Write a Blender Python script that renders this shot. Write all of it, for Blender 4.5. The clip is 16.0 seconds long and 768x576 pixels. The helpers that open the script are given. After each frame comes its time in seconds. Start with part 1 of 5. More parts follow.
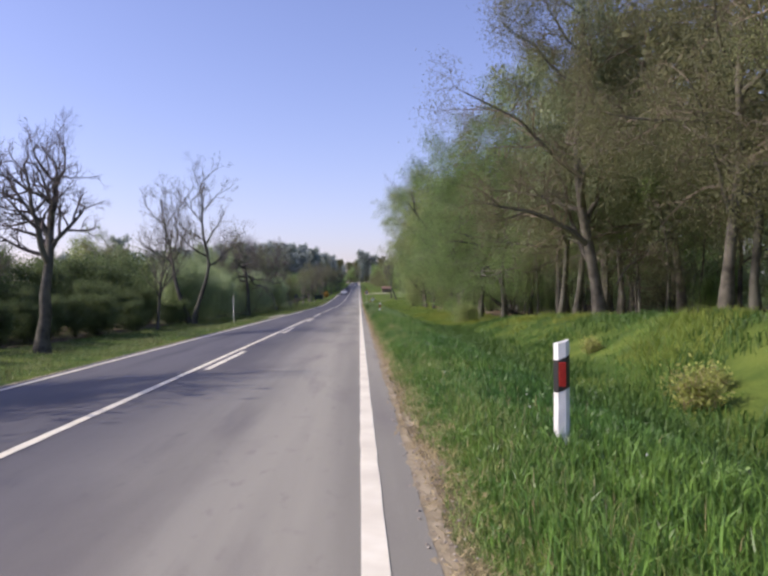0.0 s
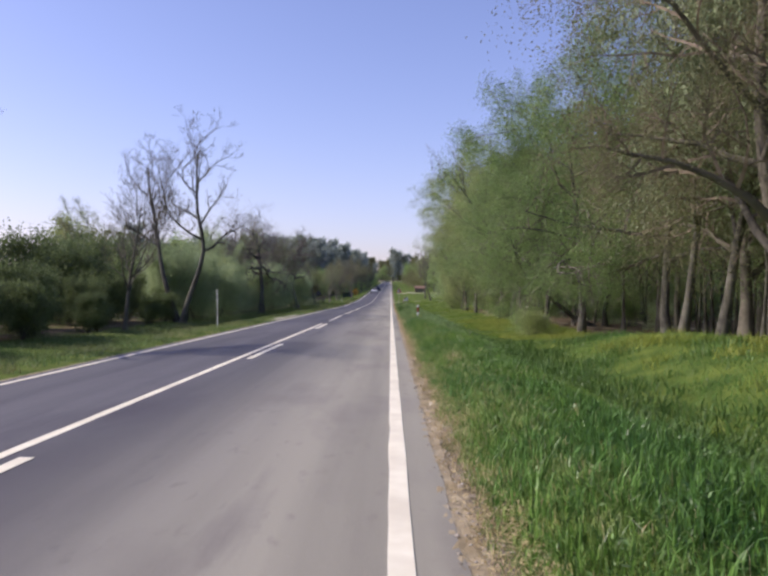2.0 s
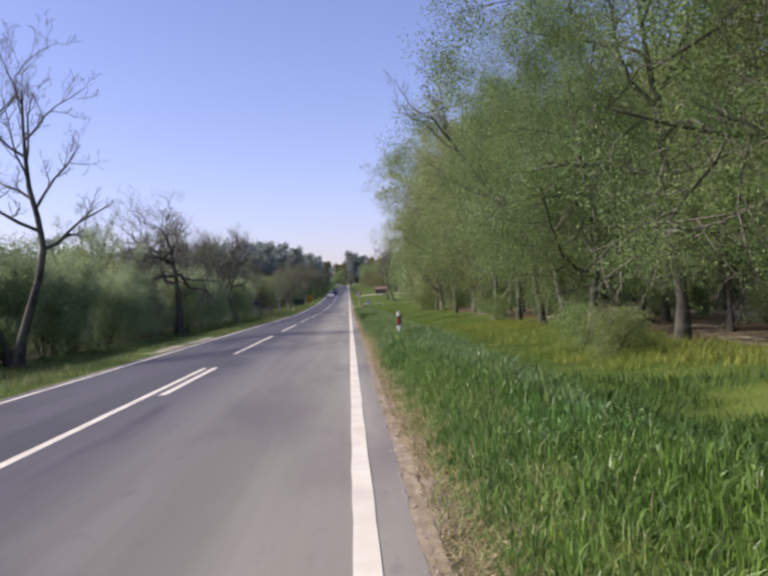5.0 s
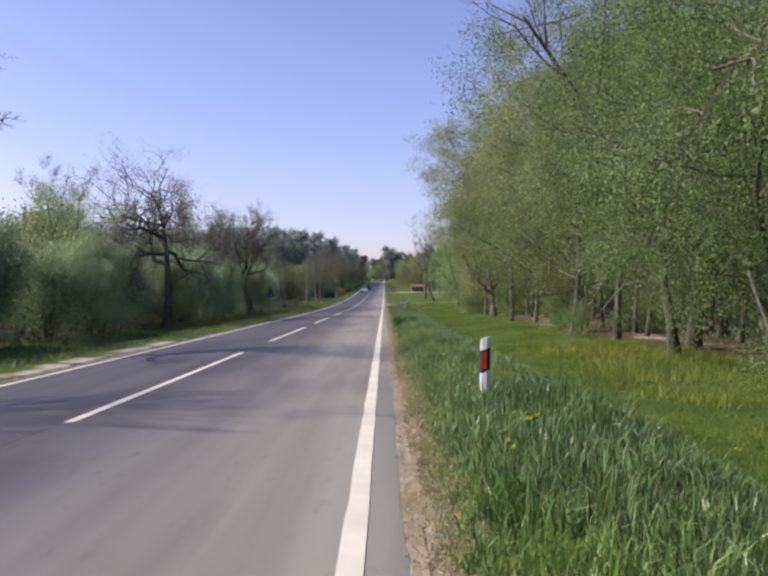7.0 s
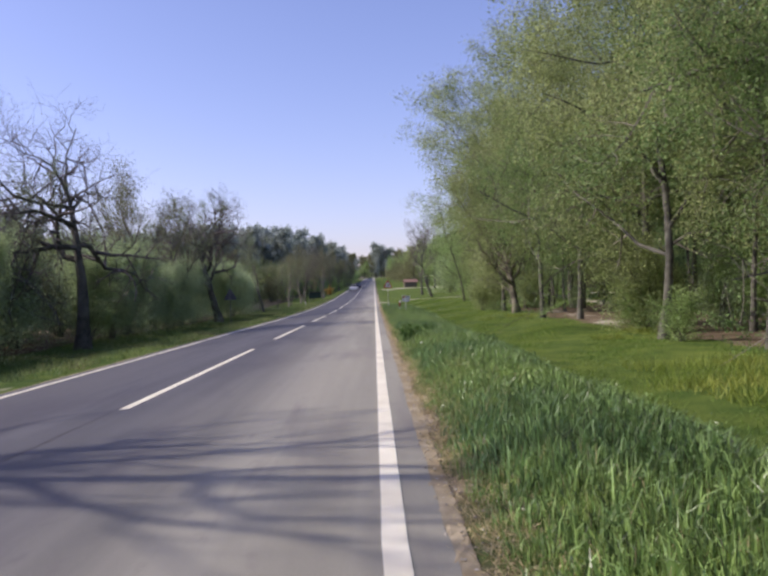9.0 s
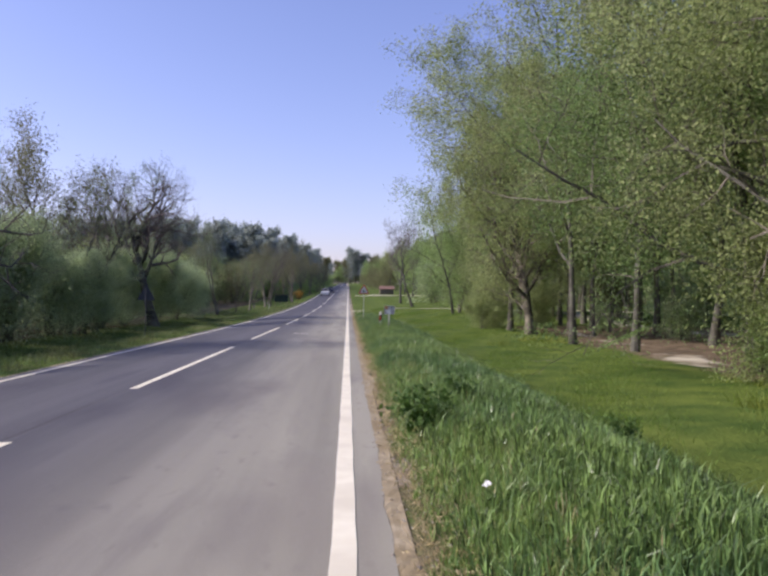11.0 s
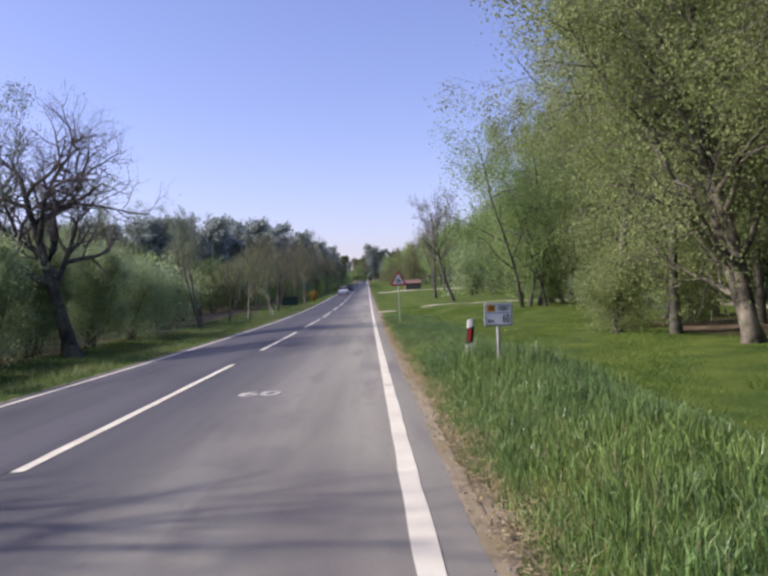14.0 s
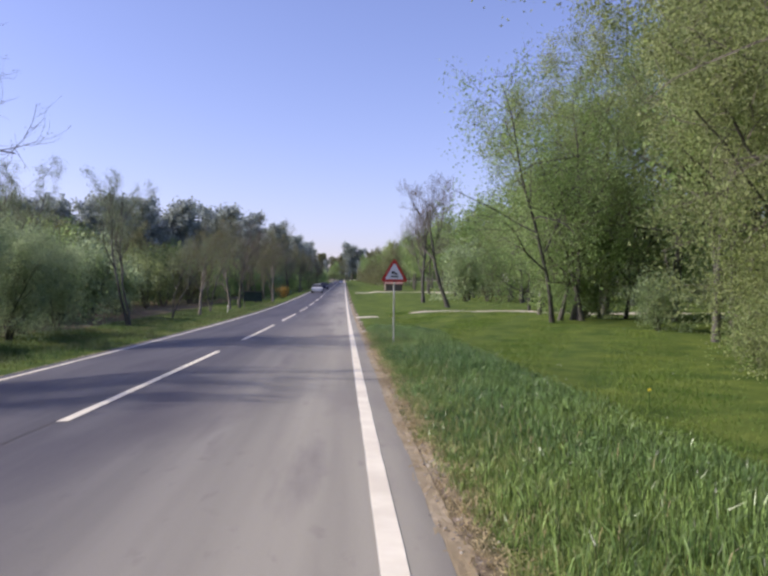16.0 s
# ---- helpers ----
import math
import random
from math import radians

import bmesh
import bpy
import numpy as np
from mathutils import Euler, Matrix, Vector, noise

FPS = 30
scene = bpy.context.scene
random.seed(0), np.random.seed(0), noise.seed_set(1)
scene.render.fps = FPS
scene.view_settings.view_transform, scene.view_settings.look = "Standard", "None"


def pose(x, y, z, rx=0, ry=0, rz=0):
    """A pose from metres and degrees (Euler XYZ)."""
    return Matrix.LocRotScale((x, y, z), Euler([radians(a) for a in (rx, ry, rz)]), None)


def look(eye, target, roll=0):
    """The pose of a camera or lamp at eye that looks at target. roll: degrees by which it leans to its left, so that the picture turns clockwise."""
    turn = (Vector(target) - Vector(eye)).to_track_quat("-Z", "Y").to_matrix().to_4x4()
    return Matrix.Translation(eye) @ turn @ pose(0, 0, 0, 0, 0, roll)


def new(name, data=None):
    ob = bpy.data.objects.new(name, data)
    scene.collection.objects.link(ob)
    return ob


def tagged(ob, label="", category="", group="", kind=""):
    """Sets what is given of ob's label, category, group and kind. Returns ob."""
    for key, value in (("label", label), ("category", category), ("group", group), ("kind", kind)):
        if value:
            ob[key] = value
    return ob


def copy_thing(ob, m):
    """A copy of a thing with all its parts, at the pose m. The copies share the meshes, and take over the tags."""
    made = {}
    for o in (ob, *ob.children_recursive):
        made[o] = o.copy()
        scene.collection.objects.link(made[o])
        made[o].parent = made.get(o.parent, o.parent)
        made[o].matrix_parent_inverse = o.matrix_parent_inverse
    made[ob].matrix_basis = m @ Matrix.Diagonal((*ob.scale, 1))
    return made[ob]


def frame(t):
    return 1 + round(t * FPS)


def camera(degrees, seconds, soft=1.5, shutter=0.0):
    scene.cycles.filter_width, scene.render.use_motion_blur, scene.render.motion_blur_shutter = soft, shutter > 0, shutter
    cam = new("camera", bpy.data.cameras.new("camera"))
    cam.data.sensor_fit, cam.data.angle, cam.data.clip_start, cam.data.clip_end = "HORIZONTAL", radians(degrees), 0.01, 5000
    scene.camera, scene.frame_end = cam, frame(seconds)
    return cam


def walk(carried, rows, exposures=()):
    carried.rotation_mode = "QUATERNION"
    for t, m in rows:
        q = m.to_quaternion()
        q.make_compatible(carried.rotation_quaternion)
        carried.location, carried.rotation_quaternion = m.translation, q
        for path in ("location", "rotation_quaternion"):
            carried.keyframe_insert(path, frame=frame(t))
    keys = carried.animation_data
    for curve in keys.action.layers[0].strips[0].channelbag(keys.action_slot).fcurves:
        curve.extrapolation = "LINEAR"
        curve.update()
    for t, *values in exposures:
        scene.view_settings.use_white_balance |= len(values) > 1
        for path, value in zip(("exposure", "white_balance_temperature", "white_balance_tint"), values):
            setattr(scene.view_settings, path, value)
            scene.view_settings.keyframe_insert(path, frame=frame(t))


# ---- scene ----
# ---------------- camera and walk ----------------
cam = camera(50.9, 16.0, soft=2.8)
PATH = [
    (0, look((0.004, -0.22, 1.379), (0.065, 1.779, 1.399), -0.5)),
    (0.2, look((0.001, 1.16, 1.388), (0.087, 3.158, 1.412), -0.1)),
    (0.5, look((0.018, 3.312, 1.388), (0.058, 5.311, 1.409), -0.2)),
    (1, look((0.065, 6.555, 1.38), (0.17, 8.552, 1.409), 0.1)),
    (1.5, look((0.05, 10.289, 1.397), (0.026, 12.289, 1.416), 3.0)),
    (2, look((-0.018, 13.608, 1.387), (-0.035, 15.608, 1.405), 1.4)),
    (2.5, look((-0.107, 17.025, 1.348), (-0.129, 19.025, 1.359), 0.7)),
    (3, look((-0.216, 20.538, 1.347), (-0.261, 22.537, 1.361), -0.7)),
    (3.5, look((-0.263, 23.567, 1.33), (-0.239, 25.567, 1.345), -3.6)),
    (3.7, look((-0.316, 24.957, 1.313), (-0.28, 26.956, 1.335), -4.4)),
    (6, look((0.286, 38.799, 1.439), (0.412, 40.795, 1.464), -1.0)),
    (6.5, look((0.277, 42.59, 1.479), (0.282, 44.59, 1.497), 2.8)),
    (7, look((0.234, 45.927, 1.421), (0.233, 47.927, 1.439), 0.7)),
    (7.5, look((0.171, 49.323, 1.45), (0.195, 51.323, 1.462), -0.2)),
    (8, look((0.075, 52.695, 1.368), (0.041, 54.695, 1.38), 0.1)),
    (8.5, look((-0.004, 56.243, 1.363), (0.011, 58.243, 1.373), -1.9)),
    (11, look((0.069, 72.279, 1.437), (0.158, 74.277, 1.465), 1.1)),
    (11.5, look((0.111, 75.807, 1.469), (0.15, 77.806, 1.493), 1.6)),
    (12, look((0.134, 79.184, 1.403), (0.175, 81.184, 1.426), 1.0)),
    (12.5, look((0.051, 82.629, 1.383), (0.025, 84.629, 1.402), 1.9)),
    (13, look((-0.049, 86.018, 1.364), (-0.084, 88.017, 1.378), 0.0)),
    (13.5, look((-0.142, 89.377, 1.312), (-0.148, 91.377, 1.335), -1.5)),
    (14, look((-0.174, 92.841, 1.338), (-0.134, 94.84, 1.359), -2.4)),
    (14.5, look((-0.158, 96.252, 1.346), (-0.069, 98.249, 1.369), -1.2)),
    (15, look((-0.145, 99.677, 1.331), (-0.101, 101.676, 1.353), 0.5)),
    (15.5, look((-0.162, 102.778, 1.352), (-0.13, 104.778, 1.39), 0.7)),
    (16, look((-0.198, 105.967, 1.362), (-0.099, 107.965, 1.385), 0.7)),
]
walk(cam, PATH, exposures=((0, 0.28, 6500, 14), (8.5, 0.28, 6450, 14.3), (11, 0.30, 6350, 15.5), (16, 0.30, 6350, 15.5)))

# ---------------- sky and sun ----------------
SUN_EL, SUN_AZ = 34.0, -90.0   # azimuth from +y towards +x
world = bpy.data.worlds.new("World")
scene.world = world
world.use_nodes = True
wt = world.node_tree
sky = wt.nodes.new("ShaderNodeTexSky")
sky.sky_type = "NISHITA"
sky.sun_disc = False
sky.sun_elevation = radians(SUN_EL)
sky.sun_rotation = radians(SUN_AZ)
sky.ozone_density, sky.dust_density, sky.air_density = 2.0, 1.0, 1.0
tint = wt.nodes.new("ShaderNodeMix")
tint.data_type, tint.blend_type = "RGBA", "MULTIPLY"
tint.inputs["Factor"].default_value = 1.0
tint.inputs["B"].default_value = (1.09, 0.93, 1.16, 1)
wt.links.new(sky.outputs[0], tint.inputs["A"])
wt.links.new(tint.outputs["Result"], wt.nodes["Background"].inputs[0])
wt.nodes["Background"].inputs[1].default_value = 0.142
sun = new("sun", bpy.data.lights.new("sun", "SUN"))
sun.data.energy, sun.data.angle, sun.data.color = 3.85, radians(0.6), (1.0, 0.93, 0.81)
_a, _e = radians(SUN_AZ), radians(SUN_EL)
sun.matrix_world = look((math.sin(_a) * math.cos(_e) * 200, math.cos(_a) * math.cos(_e) * 200, math.sin(_e) * 200), (0, 0, 0))

# ---------------- materials ----------------
def mat(name, c1, c2, scale=3.0, rough=0.85, c3=None, scale3=0.2, bump=0.0, bump_scale=30.0, spec=0.3, rand=0.0, trans=0.0, metal=0.0):
    """A surface whose colour runs between c1 and c2 by noise, with c3 blotches at a larger scale, variation from
    piece to piece (rand), relief (bump) and light passing through (trans, for leaves)."""
    m = bpy.data.materials.new(name)
    m.use_nodes = True
    t = m.node_tree
    N, L = t.nodes, t.links
    b = N["Principled BSDF"]
    b.inputs["Roughness"].default_value = rough
    b.inputs["Specular IOR Level"].default_value = spec
    b.inputs["Metallic"].default_value = metal
    geo = N.new("ShaderNodeNewGeometry")
    n1 = N.new("ShaderNodeTexNoise")
    n1.inputs["Scale"].default_value, n1.inputs["Detail"].default_value = scale, 6.0
    L.new(geo.outputs["Position"], n1.inputs["Vector"])
    r1 = N.new("ShaderNodeValToRGB")
    r1.color_ramp.elements[0].position, r1.color_ramp.elements[1].position = 0.32, 0.68
    r1.color_ramp.elements[0].color, r1.color_ramp.elements[1].color = (*c1, 1), (*c2, 1)
    L.new(n1.outputs["Fac"], r1.inputs["Fac"])
    col = r1.outputs["Color"]
    if c3:
        n3 = N.new("ShaderNodeTexNoise")
        n3.inputs["Scale"].default_value, n3.inputs["Detail"].default_value = scale3, 4.0
        L.new(geo.outputs["Position"], n3.inputs["Vector"])
        r3 = N.new("ShaderNodeValToRGB")
        r3.color_ramp.elements[0].position, r3.color_ramp.elements[1].position = 0.42, 0.66
        L.new(n3.outputs["Fac"], r3.inputs["Fac"])
        mx = N.new("ShaderNodeMix")
        mx.data_type = "RGBA"
        L.new(r3.outputs["Color"], mx.inputs["Factor"])
        L.new(col, mx.inputs["A"])
        mx.inputs["B"].default_value = (*c3, 1)
        col = mx.outputs["Result"]
    if rand:
        hs = N.new("ShaderNodeHueSaturation")
        mr = N.new("ShaderNodeMapRange")
        mr.inputs["To Min"].default_value, mr.inputs["To Max"].default_value = 1 - rand, 1 + rand
        L.new(geo.outputs["Random Per Island"], mr.inputs["Value"])
        L.new(mr.outputs["Result"], hs.inputs["Value"])
        L.new(col, hs.inputs["Color"])
        col = hs.outputs["Color"]
    L.new(col, b.inputs["Base Color"])
    if bump:
        nb = N.new("ShaderNodeTexNoise")
        nb.inputs["Scale"].default_value, nb.inputs["Detail"].default_value = bump_scale, 5.0
        L.new(geo.outputs["Position"], nb.inputs["Vector"])
        bp = N.new("ShaderNodeBump")
        bp.inputs["Strength"].default_value, bp.inputs["Distance"].default_value = min(1.0, bump), 0.02
        L.new(nb.outputs["Fac"], bp.inputs["Height"])
        L.new(bp.outputs["Normal"], b.inputs["Normal"])
    if trans:
        tr = N.new("ShaderNodeBsdfTranslucent")
        L.new(col, tr.inputs["Color"])
        ms = N.new("ShaderNodeMixShader")
        ms.inputs[0].default_value = trans
        L.new(b.outputs[0], ms.inputs[1])
        L.new(tr.outputs[0], ms.inputs[2])
        L.new(ms.outputs[0], N["Material Output"].inputs["Surface"])
    return m



def asphalt():
    """Worn asphalt: long pale wheel tracks, dark stains, fine aggregate."""
    m = bpy.data.materials.new("asphalt")
    m.use_nodes = True
    N, L = m.node_tree.nodes, m.node_tree.links
    b = N["Principled BSDF"]
    geo = N.new("ShaderNodeNewGeometry")

    def layer(sx, sy, detail, lo, hi):
        mp = N.new("ShaderNodeMapping")
        mp.inputs["Scale"].default_value = (sx, sy, 1)
        L.new(geo.outputs["Position"], mp.inputs["Vector"])
        n = N.new("ShaderNodeTexNoise")
        n.inputs["Scale"].default_value, n.inputs["Detail"].default_value = 1.0, detail
        L.new(mp.outputs[0], n.inputs["Vector"])
        r = N.new("ShaderNodeMapRange")
        r.inputs["From Min"].default_value, r.inputs["From Max"].default_value = lo, hi
        L.new(n.outputs["Fac"], r.inputs["Value"])
        return r.outputs["Result"], n.outputs["Fac"]

    def mixed(fac, a, bcol):
        mx = N.new("ShaderNodeMix")
        mx.data_type = "RGBA"
        L.new(fac, mx.inputs["Factor"])
        if isinstance(a, tuple):
            mx.inputs["A"].default_value = (*a, 1)
        else:
            L.new(a, mx.inputs["A"])
        mx.inputs["B"].default_value = (*bcol, 1)
        return mx.outputs["Result"]

    track, _ = layer(1.1, 0.035, 4, 0.40, 0.60)
    c = mixed(track, (0.174, 0.170, 0.144), (0.247, 0.241, 0.202))
    stain, _ = layer(0.55, 0.16, 6, 0.52, 0.70)
    c = mixed(stain, c, (0.135, 0.126, 0.117))
    blot, _ = layer(1.7, 0.20, 6, 0.57, 0.74)
    c = mixed(blot, c, (0.150, 0.142, 0.130))
    warm, _ = layer(0.3, 0.05, 3, 0.52, 0.75)
    c = mixed(warm, c, (0.240, 0.229, 0.187))
    grit, gfac = layer(90, 90, 2, 0.62, 0.8)
    c = mixed(grit, c, (0.33, 0.30, 0.27))
    patch, _ = layer(7, 2.5, 5, 0.6, 0.85)
    c = mixed(patch, c, (0.155, 0.145, 0.132))
    # the older, darker surface of the far lane, beyond the joint
    sp = N.new("ShaderNodeSeparateXYZ")
    L.new(geo.outputs["Position"], sp.inputs[0])
    far = N.new("ShaderNodeMapRange")
    far.inputs["From Min"].default_value, far.inputs["From Max"].default_value = -3.15, -3.20
    L.new(sp.outputs["X"], far.inputs["Value"])
    old = N.new("ShaderNodeMix")
    old.data_type, old.blend_type = "RGBA", "MULTIPLY"
    L.new(far.outputs["Result"], old.inputs["Factor"])
    L.new(c, old.inputs["A"])
    old.inputs["B"].default_value = (0.86, 0.86, 0.89, 1)
    c = old.outputs["Result"]
    # near lane: outer half worn paler, inner half darkened and blued like lens falloff
    wear_falloff = N.new("ShaderNodeMapRange")
    wear_falloff.interpolation_type = "SMOOTHSTEP"
    wear_falloff.inputs["From Min"].default_value, wear_falloff.inputs["From Max"].default_value = -3.0, -0.3
    L.new(sp.outputs["X"], wear_falloff.inputs["Value"])
    worn = N.new("ShaderNodeMix")
    worn.data_type = "RGBA"
    L.new(wear_falloff.outputs["Result"], worn.inputs["Factor"])
    worn.inputs["A"].default_value, worn.inputs["B"].default_value = (0.51, 0.495, 0.60, 1), (1.43, 1.36, 1.29, 1)
    lane = N.new("ShaderNodeMix")
    lane.data_type, lane.blend_type = "RGBA", "MULTIPLY"
    lane.inputs["Factor"].default_value = 1.0
    L.new(c, lane.inputs["A"])
    L.new(worn.outputs["Result"], lane.inputs["B"])
    c = lane.outputs["Result"]
    L.new(c, b.inputs["Base Color"])
    b.inputs["Roughness"].default_value, b.inputs["Specular IOR Level"].default_value = 0.72, 0.4
    bp = N.new("ShaderNodeBump")
    bp.inputs["Strength"].default_value, bp.inputs["Distance"].default_value = 0.35, 0.006
    L.new(gfac, bp.inputs["Height"])
    L.new(bp.outputs["Normal"], b.inputs["Normal"])
    return m


def land():
    """Meadow, leaf litter and trodden sand, blended by the ground's own cover layers."""
    m = bpy.data.materials.new("land")
    m.use_nodes = True
    N, L = m.node_tree.nodes, m.node_tree.links
    b = N["Principled BSDF"]
    b.inputs["Roughness"].default_value, b.inputs["Specular IOR Level"].default_value = 0.95, 0.1
    geo = N.new("ShaderNodeNewGeometry")

    def noisy(scale, lo, hi, c1, c2):
        n = N.new("ShaderNodeTexNoise")
        n.inputs["Scale"].default_value, n.inputs["Detail"].default_value = scale, 7
        L.new(geo.outputs["Position"], n.inputs["Vector"])
        r = N.new("ShaderNodeValToRGB")
        r.color_ramp.elements[0].position, r.color_ramp.elements[1].position = lo, hi
        r.color_ramp.elements[0].color, r.color_ramp.elements[1].color = (*c1, 1), (*c2, 1)
        L.new(n.outputs["Fac"], r.inputs["Fac"])
        return r.outputs["Color"], n.outputs["Fac"]

    meadow, mf = noisy(0.9, 0.35, 0.68, (0.06, 0.10, 0.02), (0.135, 0.175, 0.035))
    litter, _ = noisy(2.2, 0.35, 0.7, (0.10, 0.075, 0.05), (0.24, 0.18, 0.12))
    sand, _ = noisy(1.4, 0.3, 0.7, (0.42, 0.37, 0.28), (0.66, 0.60, 0.48))
    col = meadow
    for layer_name, c in (("litter", litter), ("sand", sand)):
        at = N.new("ShaderNodeAttribute")
        at.attribute_name = layer_name
        ad = N.new("ShaderNodeMath")
        ad.operation = "MULTIPLY_ADD"
        L.new(mf, ad.inputs[0])
        ad.inputs[1].default_value = 0.9
        sb = N.new("ShaderNodeMath")
        sb.operation = "SUBTRACT"
        L.new(at.outputs["Fac"], sb.inputs[0])
        sb.inputs[1].default_value = 0.45
        L.new(sb.outputs[0], ad.inputs[2])
        st = N.new("ShaderNodeMapRange")
        st.inputs["From Min"].default_value, st.inputs["From Max"].default_value = 0.42, 0.62
        L.new(ad.outputs[0], st.inputs["Value"])
        mx = N.new("ShaderNodeMix")
        mx.data_type = "RGBA"
        L.new(st.outputs["Result"], mx.inputs["Factor"])
        L.new(col, mx.inputs["A"])
        L.new(c, mx.inputs["B"])
        col = mx.outputs["Result"]
    L.new(col, b.inputs["Base Color"])
    nb = N.new("ShaderNodeTexNoise")
    nb.inputs["Scale"].default_value, nb.inputs["Detail"].default_value = 9, 6
    L.new(geo.outputs["Position"], nb.inputs["Vector"])
    bp = N.new("ShaderNodeBump")
    bp.inputs["Strength"].default_value, bp.inputs["Distance"].default_value = 0.8, 0.06
    L.new(nb.outputs["Fac"], bp.inputs["Height"])
    L.new(bp.outputs["Normal"], b.inputs["Normal"])
    return m


M_ASPHALT = asphalt()
M_GROUND = land()
M_PAINT = mat("road_paint", (0.83, 0.765, 0.60), (0.90, 0.845, 0.68), 6, 0.7, (0.74, 0.675, 0.53), 1.3, 0.12, 80)
M_PAINT_WORN = mat("worn_road_paint", (0.50, 0.47, 0.41), (0.78, 0.73, 0.63), 9, 0.75, (0.33, 0.31, 0.28), 3.0, 0.2, 80)
M_JOINT = mat("tar_joint", (0.05, 0.045, 0.045), (0.09, 0.08, 0.08), 5, 0.7)
M_DIRT = mat("shoulder_dirt", (0.322, 0.263, 0.171), (0.465, 0.383, 0.26), 7, 0.95, (0.286, 0.221, 0.124), 1.6, 0.3, 60)
M_STONE = mat("gravel_stone", (0.28, 0.24, 0.19), (0.5, 0.45, 0.38), 3, 0.9, rand=0.3)
M_BARK = mat("bark", (0.0441, 0.041, 0.0343), (0.11, 0.103, 0.0826), 5, 0.95, (0.154, 0.147, 0.118), 1.2, bump=0.9, bump_scale=16)
M_BARK_OAK = mat("oak_bark", (0.0568, 0.0512, 0.0415), (0.14, 0.126, 0.0975), 5, 0.95, (0.175, 0.158, 0.122), 1.2, bump=0.9, bump_scale=16)
M_BARK_SPLIT = mat("split_bark", (0.028, 0.025, 0.02), (0.10, 0.088, 0.066), 9, 0.95, (0.30, 0.265, 0.20), 1.5, bump=1.0, bump_scale=12)
M_BARK_PALE = mat("pale_bark", (0.16, 0.14, 0.115), (0.34, 0.30, 0.25), 5, 0.95, (0.12, 0.10, 0.08), 1.5, bump=0.9, bump_scale=16)
M_TWIG = mat("twig_bark", (0.113, 0.1, 0.0839), (0.219, 0.193, 0.157), 3, 0.95)
M_TWIG_OAK = mat("oak_twig_bark", (0.15, 0.12, 0.09), (0.26, 0.21, 0.155), 3, 0.95)
# twig bark paled so the far trees carry distance haze in their colour
M_TWIG_PALE = mat("haze_paled_twig_bark", (0.15, 0.125, 0.11), (0.25, 0.21, 0.18), 3, 0.95)
M_TWIG_DARK = mat("dark_twig_bark", (0.106, 0.0875, 0.0866), (0.2, 0.169, 0.164), 3, 0.95)
M_LEAF_G = mat("leaf_fresh_green", (0.211, 0.322, 0.0986), (0.383, 0.483, 0.198), 0.45, 0.55, rand=0.45, trans=0.58)
# darker crown green, part of it lens falloff put into the colour
M_LEAF_C = mat("leaf_darkened_green", (0.146, 0.235, 0.0745), (0.283, 0.375, 0.145), 0.45, 0.5, rand=0.55, trans=0.5)
M_LEAF_Y = mat("leaf_yellow_green", (0.233, 0.292, 0.101), (0.416, 0.464, 0.212), 0.45, 0.55, rand=0.45, trans=0.58)
M_LEAF_S = mat("leaf_silver_green", (0.172, 0.218, 0.109), (0.322, 0.368, 0.207), 0.5, 0.6, rand=0.4, trans=0.3)
M_LEAF_D = mat("leaf_deep_green", (0.289, 0.364, 0.193), (0.473, 0.563, 0.309), 0.5, 0.6, rand=0.3, trans=0.72)
M_LEAF_B = mat("bud_grey_olive", (0.163, 0.167, 0.0791), (0.251, 0.253, 0.133), 0.5, 0.7, rand=0.25, trans=0.5)
# Darker bush leaf, toned down for direct sun; D and T lifted for shade.
M_LEAF_N = mat("sun_toned_thicket_green", (0.105, 0.145, 0.06), (0.19, 0.24, 0.10), 0.5, 0.6, rand=0.35, trans=0.5)
M_LEAF_T = mat("thicket_grey_green", (0.265, 0.333, 0.173), (0.409, 0.495, 0.271), 0.4, 0.6, rand=0.3, trans=0.6)
# distance haze put into the needle colour: paler and bluer
M_NEEDLE_HAZE = mat("haze_pale_needles", (0.254, 0.299, 0.276), (0.394, 0.435, 0.386), 0.4, 0.7, rand=0.35, trans=0.5)
M_GRASS_LUSH = mat("lush_grass_blades", (0.061, 0.149, 0.0332), (0.134, 0.256, 0.0609), 0.7, 0.36, (0.157, 0.259, 0.0508), 0.22, spec=0.4, rand=0.55, trans=0.3)
M_GRASS = mat("grass_blades", (0.0891, 0.168, 0.0593), (0.196, 0.306, 0.111), 0.7, 0.34, (0.223, 0.318, 0.09), 0.22, spec=0.55, rand=0.8, trans=0.3)
M_DITCH = mat("rough_ditch_blades", (0.1, 0.17, 0.0518), (0.203, 0.278, 0.094), 0.8, 0.6, (0.259, 0.259, 0.113), 0.4, rand=0.4, trans=0.3)
M_LAWN = mat("meadow_blades", (0.0916, 0.172, 0.0284), (0.174, 0.265, 0.0446), 0.5, 0.6, (0.22, 0.29, 0.0609), 0.3, rand=0.35, trans=0.35)
M_TUFT = mat("dusty_tuft_blades", (0.144, 0.24, 0.0603), (0.262, 0.366, 0.105), 1.5, 0.5, (0.322, 0.366, 0.129), 2.0, rand=0.4, trans=0.35)
M_BANK = mat("bank_herb_blades", (0.20, 0.25, 0.042), (0.35, 0.37, 0.08), 0.8, 0.6, (0.17, 0.24, 0.04), 0.35, rand=0.4, trans=0.35)
